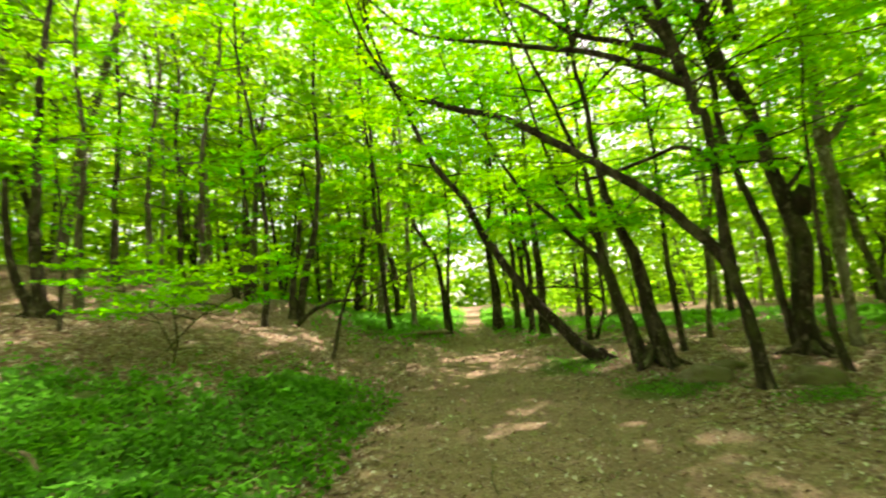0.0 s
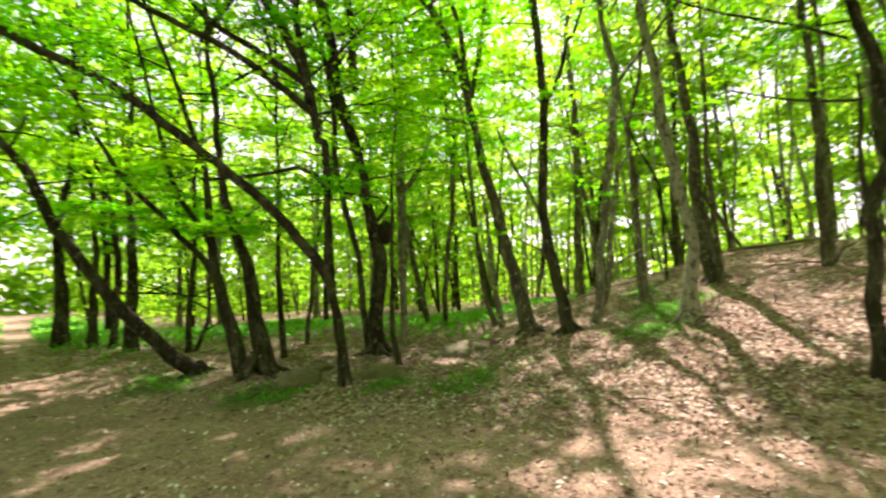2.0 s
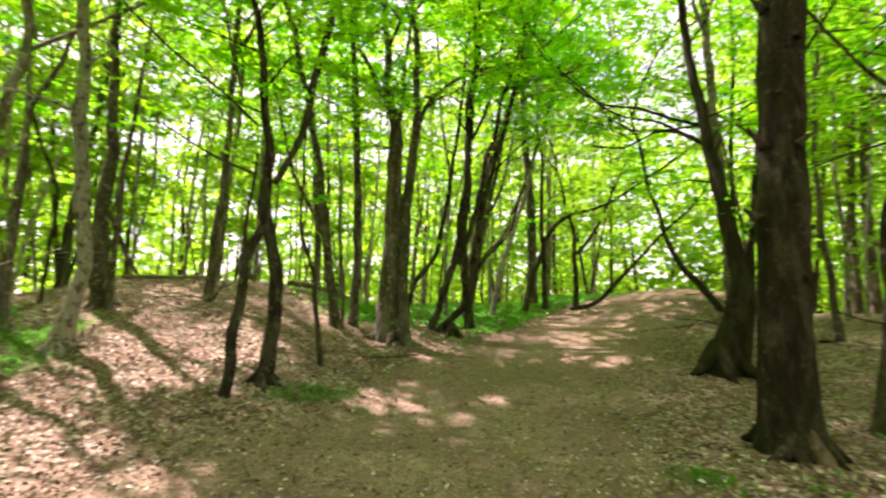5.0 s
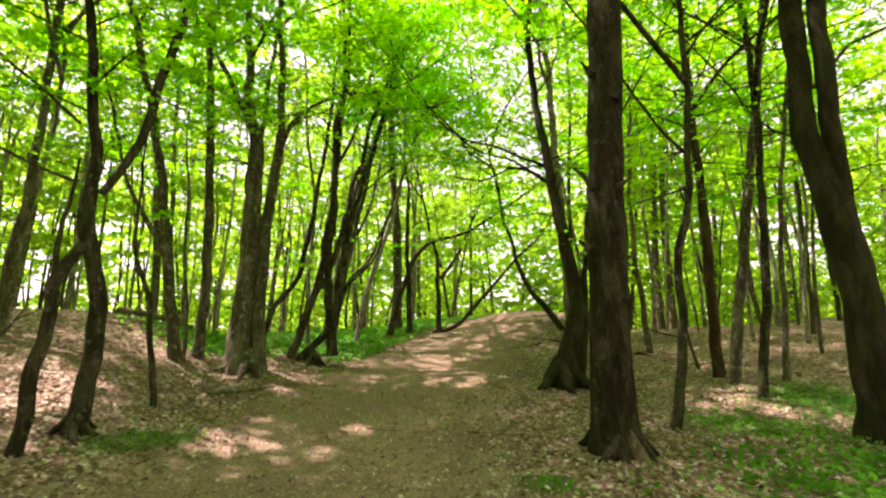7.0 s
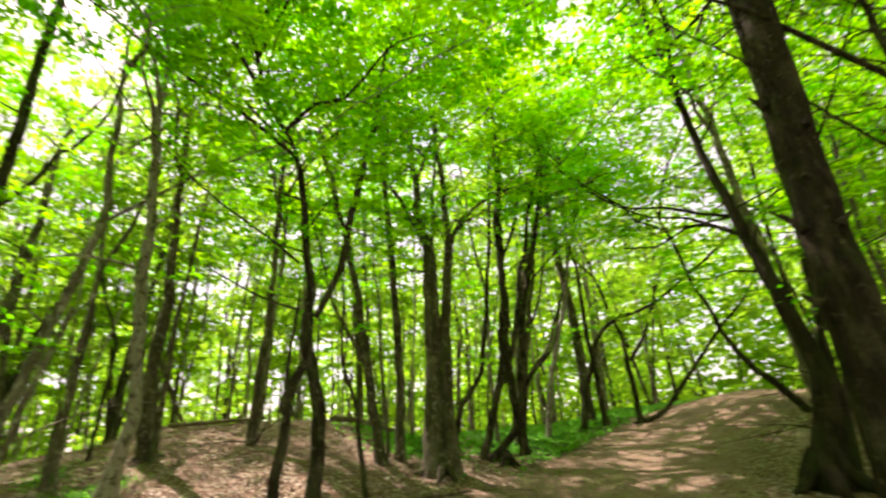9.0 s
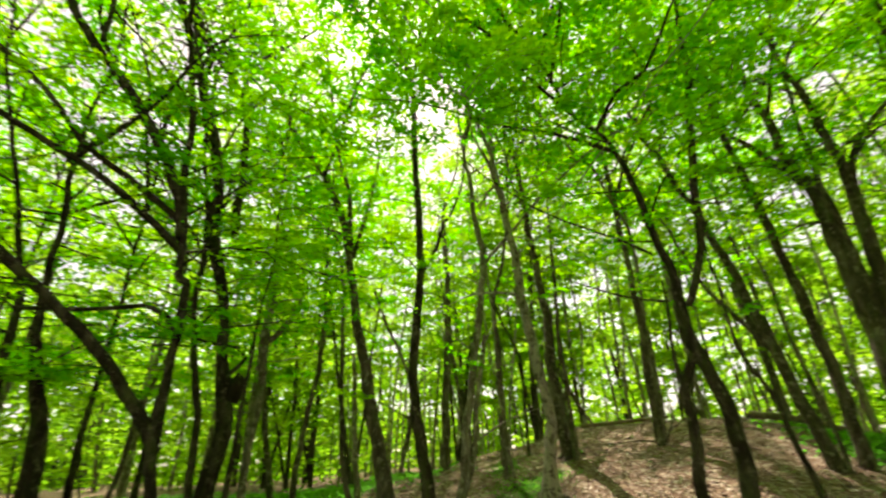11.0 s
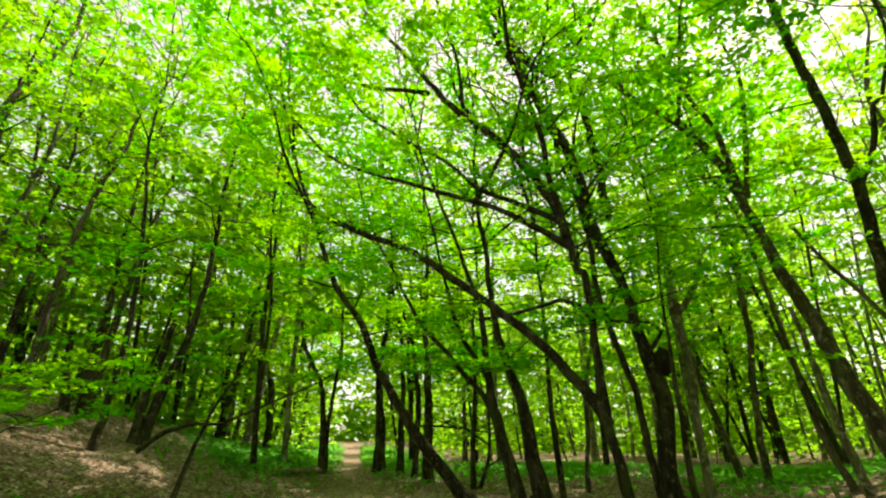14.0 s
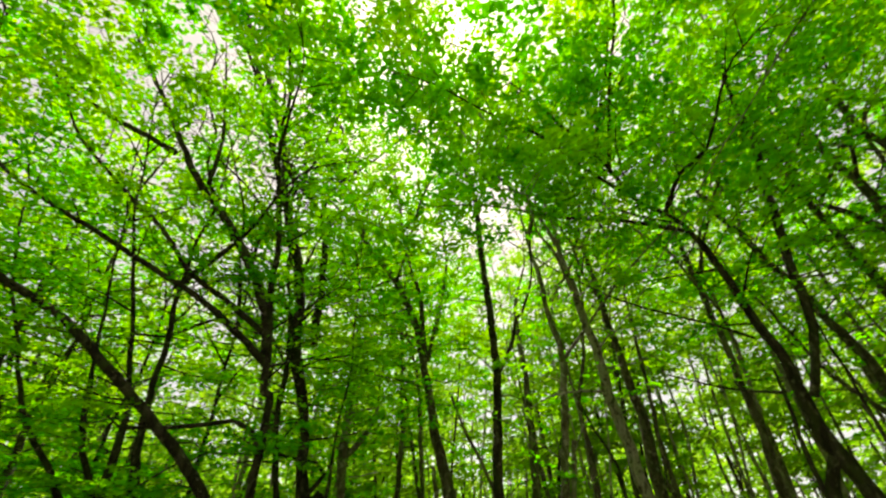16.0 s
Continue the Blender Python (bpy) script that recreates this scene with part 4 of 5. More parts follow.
tree("ivy", 5.24, -7.66, [
    ((0.249, 0.223, 0.182, 0.158, 0.139, 0.128, 0.111, 0.092, 0.080, 0.068), 0.068, [(0.01, 0.01, -0.02), (-0.09, -0.06, 0.48), (-0.20, -0.14, 0.96), (-0.28, -0.19, 1.54), (-0.24, -0.16, 2.13), (-0.17, -0.11, 2.74), (-0.06, -0.04, 3.59), (0.04, 0.03, 4.58), (0.15, 0.10, 5.50), (0.23, 0.16, 6.46)]),
    ((0.112, 0.099, 0.078, 0.059, 0.032), 0.047, [(-0.22, -0.15, 0.11), (-0.32, -0.22, 0.68), (-0.38, -0.26, 1.35), (-0.42, -0.29, 2.02), (-0.49, -0.33, 2.51)]),
    (0.035, 0.017, [(0.11, 0.07, 4.48), (0.49, 0.33, 4.71), (0.98, 0.67, 5.05), (1.43, 0.97, 5.23), (2.09, 1.42, 5.94)]),
    (0.030, 0.016, [(0.04, 0.03, 4.06), (0.42, 0.29, 4.41), (0.75, 0.51, 4.48), (1.18, 0.80, 4.27), (1.73, 1.17, 4.42)]),
    (0.029, 0.018, [(0.12, 0.08, 4.18), (0.67, 0.45, 4.67), (1.39, 0.94, 5.10), (2.41, 1.64, 6.60)])], 15.0, 3.2, 3.0, over=5)
tree("pale", 5.48, -8.44, [
    (0.128, 0.065, [(0.00, 0.00, -0.00), (0.00, 0.00, 0.87), (0.02, 0.01, 2.03), (0.06, 0.04, 3.36), (0.11, 0.07, 4.52), (0.12, 0.08, 5.83), (0.13, 0.09, 6.82)])], 12.6, 3.2, 2.5, over=2)
tree("pine", 2.98, -5.36, [
    ((0.275, 0.243, 0.237, 0.232, 0.224, 0.218, 0.212, 0.19), 0.19, [(0.00, 0.00, -0.02), (0.01, 0.00, 0.30), (-0.02, -0.01, 1.20), (-0.07, -0.04, 2.20), (-0.12, -0.07, 3.30), (-0.20, -0.11, 4.80), (-0.28, -0.16, 6.40), (-0.36, -0.20, 8.20)]),
    (0.023, 0.011, [(0.05, 0.03, 3.35), (0.16, 0.09, 3.54), (0.24, 0.13, 3.65)]),
    (0.019, 0.009, [(-0.32, -0.18, 4.26), (-0.47, -0.26, 4.54), (-0.60, -0.33, 4.83)]),
    (0.017, 0.008, [(0.09, 0.05, 2.20), (0.18, 0.10, 2.26), (0.24, 0.13, 2.38)])], 14.0, 6.5, 2.6)
tree("dark", 2.83, -6.71, [
    (0.067, 0.036, [(-0.00, 0.00, -0.00), (-0.15, -0.07, 0.80), (-0.22, -0.09, 1.60), (-0.24, -0.10, 2.30), (-0.43, -0.18, 3.18), (-0.53, -0.22, 4.22), (-0.60, -0.25, 5.47), (-0.63, -0.27, 7.32)]),
    (0.024, 0.019, [(-0.34, -0.14, 0.82), (-0.26, -0.11, 1.23), (-0.23, -0.10, 1.60)]),
    (0.024, 0.009, [(-0.48, -0.2, 3.93), (-0.33, 0.08, 4.2), (-0.22, 0.45, 4.49), (-0.17, 0.91, 4.82), (-0.07, 1.38, 5.29), (0.02, 1.74, 5.55), (0.22, 2.16, 6.1), (0.36, 2.43, 6.49)]),
    (0.026, 0.012, [(-0.64, -0.27, 5.52), (-0.89, -0.27, 5.79), (-1.17, -0.28, 6.02), (-1.58, -0.23, 6.43)]),
    (0.013, 0.007, [(-0.36, 0.28, 4.3), (-0.79, 0.21, 4.63), (-1.05, 0.21, 5.0), (-1.13, 0.17, 5.25)])], 10.9, 3.2, 2.5, over=3)
tree("red", 3.35, -10.22, [
    (0.108, 0.062, [(0.00, 0.00, -0.00), (-0.01, -0.00, 1.10), (-0.05, -0.01, 2.32), (-0.08, -0.03, 3.63), (-0.07, -0.02, 4.93), (-0.10, -0.03, 6.47), (-0.15, -0.05, 7.97)])], 12.0, 3.2, 2.5, over=2)
tree("grey", 3.01, -9.89, [
    (0.101, 0.060, [(0.00, -0.00, -0.00), (-0.19, -0.06, 1.16), (-0.46, -0.14, 2.70), (-0.68, -0.21, 4.02), (-1.00, -0.30, 5.77), (-1.30, -0.40, 7.68)])], 11.8, 3.2, 2.5, over=2)
tree("dark", 2.41, -9.23, [
    (0.075, 0.045, [(-0.00, 0.00, -0.00), (-0.15, -0.04, 1.01), (-0.30, -0.08, 2.19), (-0.37, -0.10, 3.26), (-0.47, -0.12, 4.64), (-0.50, -0.13, 5.92), (-0.52, -0.14, 8.29)])], 11.1, 3.2, 2.5, over=2)
tree("grey", 2.30, -10.43, [
    (0.060, 0.038, [(0.00, 0.00, -0.00), (-0.10, -0.02, 0.99), (-0.17, -0.04, 1.99), (-0.28, -0.06, 3.16), (-0.48, -0.11, 4.50)])], 10.7, 3.2, 2.5, over=2)
tree("ivy", 0.85, -7.90, [
    ((0.214, 0.203, 0.200, 0.209, 0.208, 0.163, 0.146, 0.140, 0.145, 0.144), 0.144, [(0.03, 0.00, -0.04), (0.01, 0.00, 0.56), (-0.02, -0.00, 1.39), (0.01, 0.00, 2.30), (0.07, 0.01, 3.00), (0.20, 0.02, 3.78), (0.24, 0.03, 4.51), (0.19, 0.02, 5.34), (0.16, 0.02, 6.24), (0.14, 0.01, 7.10)]),
    ((0.115, 0.110, 0.114, 0.110, 0.106), 0.106, [(0.02, 0.00, 2.60), (-0.04, -0.00, 3.62), (-0.06, -0.01, 4.56), (-0.10, -0.01, 5.67), (-0.14, -0.01, 6.47)]),
    (0.03, 0.012, [(0.22, 0.03, 4.0), (0.45, 0.05, 4.15), (0.75, 0.05, 4.5)])], 13.0, 6.5, 3.0, "thick brown tree forking low into two heavy limbs", over=1)
tree("dark", 2.70, -15.63, [
    (0.062, 0.043, [(-0.00, 0.00, -0.00), (-0.08, -0.01, 1.33), (-0.12, -0.02, 2.72), (-0.16, -0.03, 4.20), (-0.21, -0.04, 5.59)])], 10.7, 3.2, 2.5, leaf=0.155, per_metre=34)
tree("grey", 5.27, -11.49, [
    (0.079, 0.041, [(0.00, 0.00, -0.00), (0.05, 0.02, 1.10), (0.12, 0.06, 2.24), (0.13, 0.06, 3.75), (0.05, 0.02, 5.35)])], 11.2, 3.2, 2.5, leaf=0.125, per_metre=48)
tree("dark", 2.50, -18.55, [
    (0.069, 0.048, [(0.00, -0.00, -0.00), (0.01, 0.00, 1.50), (0.07, 0.01, 2.97), (0.16, 0.02, 4.54)])], 10.9, 3.2, 2.5, leaf=0.155, per_metre=34)
tree("dark", -7.60, 8.47, [
    (0.123, 0.068, [(0.00, 0.00, -0.00), (-0.08, -0.07, 0.69), (-0.12, -0.11, 1.44), (-0.13, -0.12, 2.33), (-0.13, -0.12, 3.35)]),
    (0.087, 0.045, [(-0.12, -0.11, 0.11), (-0.32, -0.29, 0.80), (-0.42, -0.38, 1.75), (-0.45, -0.41, 2.61)])], 12.5, 1.7, 2.5)
tree("grey", -7.57, 9.26, [
    (0.086, 0.050, [(0.00, 0.00, -0.00), (-0.02, -0.02, 1.15), (-0.01, -0.01, 2.37), (0.01, 0.01, 3.50)])], 11.4, 1.7, 2.5, leaf=0.105, per_metre=64)
tree("dark", -8.24, 11.20, [
    (0.098, 0.057, [(-0.00, 0.00, -0.00), (-0.04, -0.03, 1.55), (-0.03, -0.02, 3.05)])], 11.8, 1.7, 2.5, leaf=0.105, per_metre=64)
tree("grey", -7.75, 11.78, [
    (0.097, 0.057, [(-0.00, 0.00, -0.00), (-0.05, -0.03, 1.59), (-0.06, -0.04, 2.84)])], 11.7, 1.7, 2.5, leaf=0.105, per_metre=64)
tree("dark", -7.27, 12.38, [
    (0.093, 0.057, [(0.00, 0.00, -0.00), (-0.05, -0.03, 1.67), (-0.02, -0.01, 2.82)])], 11.6, 1.7, 2.5, leaf=0.105, per_metre=64)
tree("dark", -5.79, 13.21, [
    (0.131, 0.069, [(0.00, 0.00, -0.00), (-0.03, -0.01, 1.29), (-0.01, -0.00, 2.66)]),
    (0.103, 0.064, [(-0.29, -0.13, 0.10), (-0.45, -0.20, 0.97), (-0.56, -0.25, 1.97)])], 12.7, 1.7, 2.5, leaf=0.105, per_metre=64)
tree("grey", -5.88, 10.89, [
    (0.088, 0.056, [(0.00, 0.00, -0.00), (-0.01, -0.01, 1.59), (-0.01, -0.01, 3.47)])], 11.5, 1.7, 2.5, leaf=0.105, per_metre=64)
tree("dark", -6.91, 8.06, [
    (0.046, 0.030, [(0.00, 0.00, -0.00), (-0.01, -0.01, 0.80), (0.00, 0.00, 1.52)])], 4.5, 2.2, 1.2)
tree("dark", -3.94, 12.01, [
    (0.135, 0.062, [(0.00, 0.00, -0.00), (0.14, 0.05, 0.98), (0.43, 0.14, 2.21), (0.58, 0.19, 3.49)]),
    (0.109, 0.063, [(-0.17, -0.06, 0.01), (-0.07, -0.02, 1.30), (0.12, 0.04, 2.69)])], 12.8, 1.7, 2.5, leaf=0.105, per_metre=64)
tree("dark", -3.57, 17.58, [
    (0.111, 0.085, [(-0.00, 0.00, -0.00), (0.31, 0.06, 1.88), (0.56, 0.11, 3.92)])], 12.1, 1.7, 2.5, leaf=0.155, per_metre=34)
tree("dark", -1.97, 17.89, [
    (0.133, 0.075, [(0.00, 0.00, 0.09), (-0.06, -0.01, 1.93), (-0.53, -0.06, 3.34), (-0.71, -0.08, 4.75)])], 12.7, 1.7, 2.5, leaf=0.155, per_metre=34)
tree("pale", -2.44, 16.82, [
    (0.134, 0.079, [(-0.00, 0.00, 0.39), (0.23, 0.03, 2.71), (0.42, 0.06, 3.80)])], 12.8, 1.7, 2.5, leaf=0.155, per_metre=34)
tree("dark", -0.04, 14.10, [
    (0.090, 0.051, [(-0.00, 0.00, -0.00), (-0.07, -0.00, 1.08), (-0.16, -0.00, 2.15), (-0.51, -0.00, 2.90), (-0.81, -0.00, 3.57)]),
    (0.066, 0.043, [(0.07, 0.00, -0.01), (0.10, 0.00, 1.60), (0.28, 0.00, 3.20)])], 9.0, 2.6, 2.0, "slender forked tree beside the distant path", leaf=0.125, per_metre=48)
tree("dark", -2.37, 9.22, [
    (0.047, 0.027, [(0.00, 0.00, -0.00), (0.10, 0.03, 0.56), (0.27, 0.07, 1.12), (0.42, 0.11, 1.57)]),
    (0.046, 0.027, [(-0.65, -0.17, 0.74), (-0.28, -0.07, 1.05), (0.16, 0.04, 1.17), (0.47, 0.12, 1.17)])], 2.8, 1.3, 0.8, "bare thin sapling with a bent stem beside the grass")
tree("dark", -4.40, 10.86, [
    (0.081, 0.056, [(-0.00, 0.00, -0.00), (0.07, 0.03, 1.08), (0.08, 0.03, 2.48)])], 11.3, 1.7, 2.5, leaf=0.125, per_metre=48)
tree("dark", 1.60, 14.73, [
    (0.186, 0.083, [(0.00, 0.00, -0.00), (-0.01, 0.00, 0.98), (-0.06, 0.01, 2.00), (-0.13, 0.01, 2.85)])], 14.2, 2.2, 3.0, leaf=0.155, per_metre=34, gap_boughs=0.31)
tree("dark", 2.04, 13.63, [
    (0.114, 0.063, [(-0.00, -0.00, -0.00), (0.02, -0.00, 1.14), (0.04, -0.01, 2.69)])], 12.2, 2.2, 2.5, leaf=0.125, per_metre=48, gap_boughs=0.31)
tree("dark", 2.47, 11.91, [
    (0.148, 0.077, [(0.00, 0.00, -0.00), (0.01, -0.00, 1.44), (-0.00, 0.00, 2.81)])], 13.1, 2.2, 3.0, leaf=0.125, per_metre=48, gap_boughs=0.31)
tree("dark", 2.29, 12.80, [
    (0.093, 0.061, [(0.00, 0.00, -0.00), (0.09, -0.02, 1.45), (0.02, -0.00, 2.92)])], 11.6, 2.2, 2.5, leaf=0.125, per_metre=48, gap_boughs=0.31)
tree("dark", 4.30, 8.56, [
    (0.064, 0.042, [(0.00, 0.00, -0.00), (-0.04, 0.02, 1.20), (-0.05, 0.02, 2.18)])], 10.8, 2.2, 2.5, over=2, gap_boughs=0.31)
tree("grey", 5.31, 9.45, [
    (0.052, 0.039, [(0.00, 0.00, -0.00), (0.13, -0.07, 1.38), (0.24, -0.14, 2.32)])], 10.4, 2.2, 2.5, over=2, gap_boughs=0.31)
tree("dark", 3.21, 10.60, [
    (0.064, 0.042, [(0.00, 0.00, -0.00), (0.04, -0.01, 1.09), (0.14, -0.04, 2.28)]),
    (0.053, 0.029, [(0.12, -0.04, -0.01), (0.34, -0.10, 0.54), (0.39, -0.12, 1.58)])], 10.8, 2.2, 2.5, over=2, gap_boughs=0.31)
tree("grey", 8.93, 9.17, [
    (0.085, 0.053, [(0.00, 0.00, -0.00), (-0.11, 0.10, 0.82), (-0.24, 0.23, 1.79), (-0.36, 0.35, 3.10)])], 11.4, 3.0, 2.5, leaf=0.125, per_metre=48)
tree("grey", 9.14, 8.74, [
    (0.077, 0.058, [(0.00, 0.00, -0.00), (0.07, -0.08, 1.40), (0.25, -0.26, 2.94), (0.33, -0.35, 4.53)])], 11.1, 3.0, 2.5, leaf=0.125, per_metre=48)
tree("grey", 9.62, 3.51, [
    (0.065, 0.043, [(0.00, 0.00, -0.00), (0.01, -0.02, 1.09), (0.03, -0.08, 2.26), (0.02, -0.06, 3.59)])], 10.8, 3.9, 2.5, over=2)
tree("grey", 12.47, 6.35, [
    (0.135, 0.081, [(-0.00, -0.00, 0.12), (0.05, -0.10, 1.96), (0.11, -0.21, 3.77), (0.15, -0.29, 6.18)])], 12.8, 3.9, 2.5, leaf=0.125, per_metre=48)
tree("grey", 10.03, 2.15, [
    (0.064, 0.034, [(0.00, 0.00, -0.01), (0.00, -0.02, 1.16), (0.00, -0.01, 2.34), (0.02, -0.10, 3.82)])], 10.8, 3.9, 2.5, over=2)
tree("pale", 9.61, 3.35, [
    (0.040, 0.030, [(-0.00, -0.00, -0.00), (-0.03, 0.09, 0.95), (-0.05, 0.13, 2.07), (-0.04, 0.11, 3.25)])], 10.1, 3.9, 2.5, over=2)
tree("dark", 11.17, 3.48, [
    (0.042, 0.033, [(0.00, 0.00, -0.00), (0.01, -0.03, 0.99), (0.01, -0.04, 2.24)])], 10.2, 3.9, 2.5, leaf=0.125, per_metre=48)
tree("pale", 11.15, 0.49, [
    (0.044, 0.036, [(0.00, 0.00, -0.00), (-0.00, 0.00, 0.88), (0.00, -0.06, 2.15), (0.01, -0.21, 3.58), (0.01, -0.25, 5.13)])], 10.2, 3.9, 2.5, over=4)
tree("dark", -4.49, 7.38, [
    (0.020, 0.010, [(0, 0, 0), (0.05, 0.02, 0.4), (0.02, 0.0, 0.9), (0.1, 0.05, 1.4)]),
    (0.012, 0.006, [(0, 0, 0.3), (-0.35, 0.1, 0.8), (-0.8, 0.1, 1.15)]),
    (0.012, 0.006, [(0, 0, 0.35), (0.4, 0.15, 0.8), (0.9, 0.3, 1.1)])], 1.8, 0.55, 1.35, "young leafy shrub with flat sprays beside the grass", leaf=0.085, per_metre=84, gap_boughs=0.13, low_growth=True)

# ---- woods all round, further off ----
HERO = [tuple(o.location[:2]) for o in scene.objects if o.get("category") == "tree"]


def bearing(x, y):
    return math.degrees(math.atan2(x, y))


def scatter(count, near, far, apart, fits, seed):
    """Places between two distances, apart from one another and from the trees that stand already."""
    rng, out = random.Random(seed), []
    for _ in range(count * 60):
        if len(out) == count:
            break
        r, a = math.sqrt(rng.uniform(near * near, far * far)), rng.uniform(-180, 180)
        x, y = r * math.sin(radians(a)), r * math.cos(radians(a))
        if path_share(x, y) > (-3.4 if 128 < a < 146 and r > 15 else -1.3) or not fits(r, a):
            continue
        if a > 178 or a < -60:
            if rng.random() < 0.55:
                continue
        if all(math.hypot(x - p, y - q) > apart for p, q in out) and all(math.hypot(x - p, y - q) > apart * 0.7 for p, q in HERO):
            out.append((x, y))
    return out


def copies(root, places, seed, low=0.85, high=1.2):
    """The thing itself at the first place, turned and sized copies at the others."""
    rng = random.Random(seed)
    for i, (x, y) in enumerate(places):
        m = pose(x, y, floor_z(x, y) - 0.05, rng.gauss(0, 2.5), rng.gauss(0, 2.5), rng.uniform(0, 360))
        size = rng.uniform(low, high)
        if i == 0:
            root.matrix_basis = m
        else:
            copy_thing(root, m).scale = (size, size, size)


def plain_stem(height, r0, lean, bendy):
    pts, p = [], np.zeros(3)
    d = np.array([RNG.normal(0, lean), RNG.normal(0, lean)])
    for i in range(5):
        pts.append(tuple(p))
        p = p + np.array([d[0] + RNG.normal(0, bendy), d[1] + RNG.normal(0, bendy), 1.0]) * height * 0.15
    return (r0, r0 * 0.5, pts)


KINDS = []
FAR_LABEL = "tall slim woodland tree among many, bright leafy crown"
mid_places = scatter(100, 13.5, 27, 1.7, lambda r, a: not (60 < a < 112 and r < (16.6 if a < 98 else 15.5)) and not (105 < a < 126 and r < 18.5), 3) + scatter(26, 14, 24, 1.2, lambda r, a: -62 < a < -4, 8) + scatter(12, 6, 13.5, 2.4, lambda r, a: -150 < a < -75, 9)
for i, (kind, h, r0, lean) in enumerate([("grey", 13, 0.085, 0.05), ("pale", 14, 0.10, 0.08), ("dark", 12, 0.07, 0.12), ("grey", 15, 0.13, 0.04), ("pale", 12, 0.065, 0.06), ("dark", 13, 0.09, 0.16)]):
    t = tree(kind, 0, 0, [plain_stem(h, r0, lean, 0.04)] + ([plain_stem(h, r0 * 0.7, 0.18, 0.05)] if i in (2, 5) else []), h, 1.8 if i % 2 else 3.5, 2.6, FAR_LABEL, leaf=0.19, per_metre=19, gap_boughs=0.60, sides=7, culled=False, leaf_material=LEAF_HAZED)
    copies(t, mid_places[i::6], i)
    KINDS.append(t)
# some taller ones stand out above the rest
for i, (x, y) in enumerate(scatter(3, 20, 23, 1.5, lambda r, a: 62 < a < 76, 31) + scatter(4, 15, 20, 1.6, lambda r, a: 124 < a < 148, 32) + scatter(7, 20, 32, 1.8, lambda r, a: 122 < a < 160, 33)):
    copy_thing(KINDS[i % 6], pose(x, y, floor_z(x, y) - 0.05, 0, 0, 77 * i)).scale = (1.2 + 0.05 * (i % 4),) * 3

slim_places = scatter(84, 12, 27, 0.9, lambda r, a: 50 < a < 118 and not (r < 15 and a < 112), 12) + scatter(24, 13, 22, 1.0, lambda r, a: 118 < a < 176 and (a > 126 or r > 17), 13)
for i, (kind, h, r0, lean) in enumerate([("pale", 12, 0.055, 0.05), ("grey", 11, 0.045, 0.09), ("birch", 13, 0.05, 0.04)]):
    t = tree(kind, 0, 0, [plain_stem(h, r0, lean, 0.05)], h, 5.5, 1.8, "thin straight young tree with a high leafy crown", leaf=0.2, per_metre=13, gap_boughs=0.8, sides=6, culled=False, twigs=False, leaf_material=LEAF_HAZED)
    copies(t, slim_places[i::3], 60 + i)


def distant_trees():
    """The many trees further off, too far to tell apart, as one thing."""
    kinds = []
    for h, r0 in [(15, 0.12), (16, 0.15), (14, 0.10), (16, 0.13)]:
        wood, green = Buffer(), Buffer()
        foot, end, pts = plain_stem(h, r0, 0.06, 0.03)
        pts = pts + [(pts[-1][0], pts[-1][1], h * 0.8), (pts[-1][0], pts[-1][1], h)]
        tube(wood, pts, np.linspace(foot, 0.02, 7), 6, 1.0)
        z, turn = (1.5 if len(kinds) % 2 else 3.0), 0.0
        while z < h:
            turn += 2.4
            p = np.array([np.interp(z, [q[2] for q in pts], [q[i] for q in pts]) for i in range(2)] + [z])
            share = z / h
            bough(wood, green, p, np.array([math.cos(turn), math.sin(turn), 0.2 + 0.5 * share]), 3.0 * RNG.uniform(0.6, 1.1) * (1 - 0.5 * abs(share - 0.4)), 0.03, 0.40, 6.5, np.zeros(3), twigs=False, gaps=False)
            z += 0.7
        kinds.append((np.concatenate(wood.v), np.concatenate(wood.f), np.concatenate(green.v), np.concatenate(green.f)))
    wood, green, rng = Buffer(), Buffer(), random.Random(6)
    for i, (x, y) in enumerate(scatter(112, 27, 50, 2.2, lambda r, a: not 58 < a < 116 or int(r * 7 + a) % 3 < 2, 4)):
        wv, wf, gv, gf = kinds[i % 4]
        m = np.array(pose(x, y, floor_z(x, y) - 0.05, rng.gauss(0, 2.5), rng.gauss(0, 2.5), rng.uniform(0, 360)))
        size = rng.uniform(0.85, 1.2)
        wood.put(wv * size @ m[:3, :3].T + m[:3, 3], wf)
        green.put(gv * size @ m[:3, :3].T + m[:3, 3], gf)
    verts = np.concatenate(wood.v + green.v)
    split = np.concatenate(wood.f)
    faces = np.concatenate([split, np.concatenate(green.f) + wood.n])
    me = mesh_of("distant_trees", verts, faces, BARK["dark"], False, LEAF_HAZED, len(split))
    tagged(new("distant_trees", me), "many slim distant trees standing close together, leafy", "trees", kind="stuff")


distant_trees()


def under_fit(r, a):
    if a < -10:
        return r > 17
    if a < 60:
        return r > 15.5
    if a < 115:
        return r > 26 and int(a) % 2 == 0
    if a < 150:
        return r > 17
    return r > 15


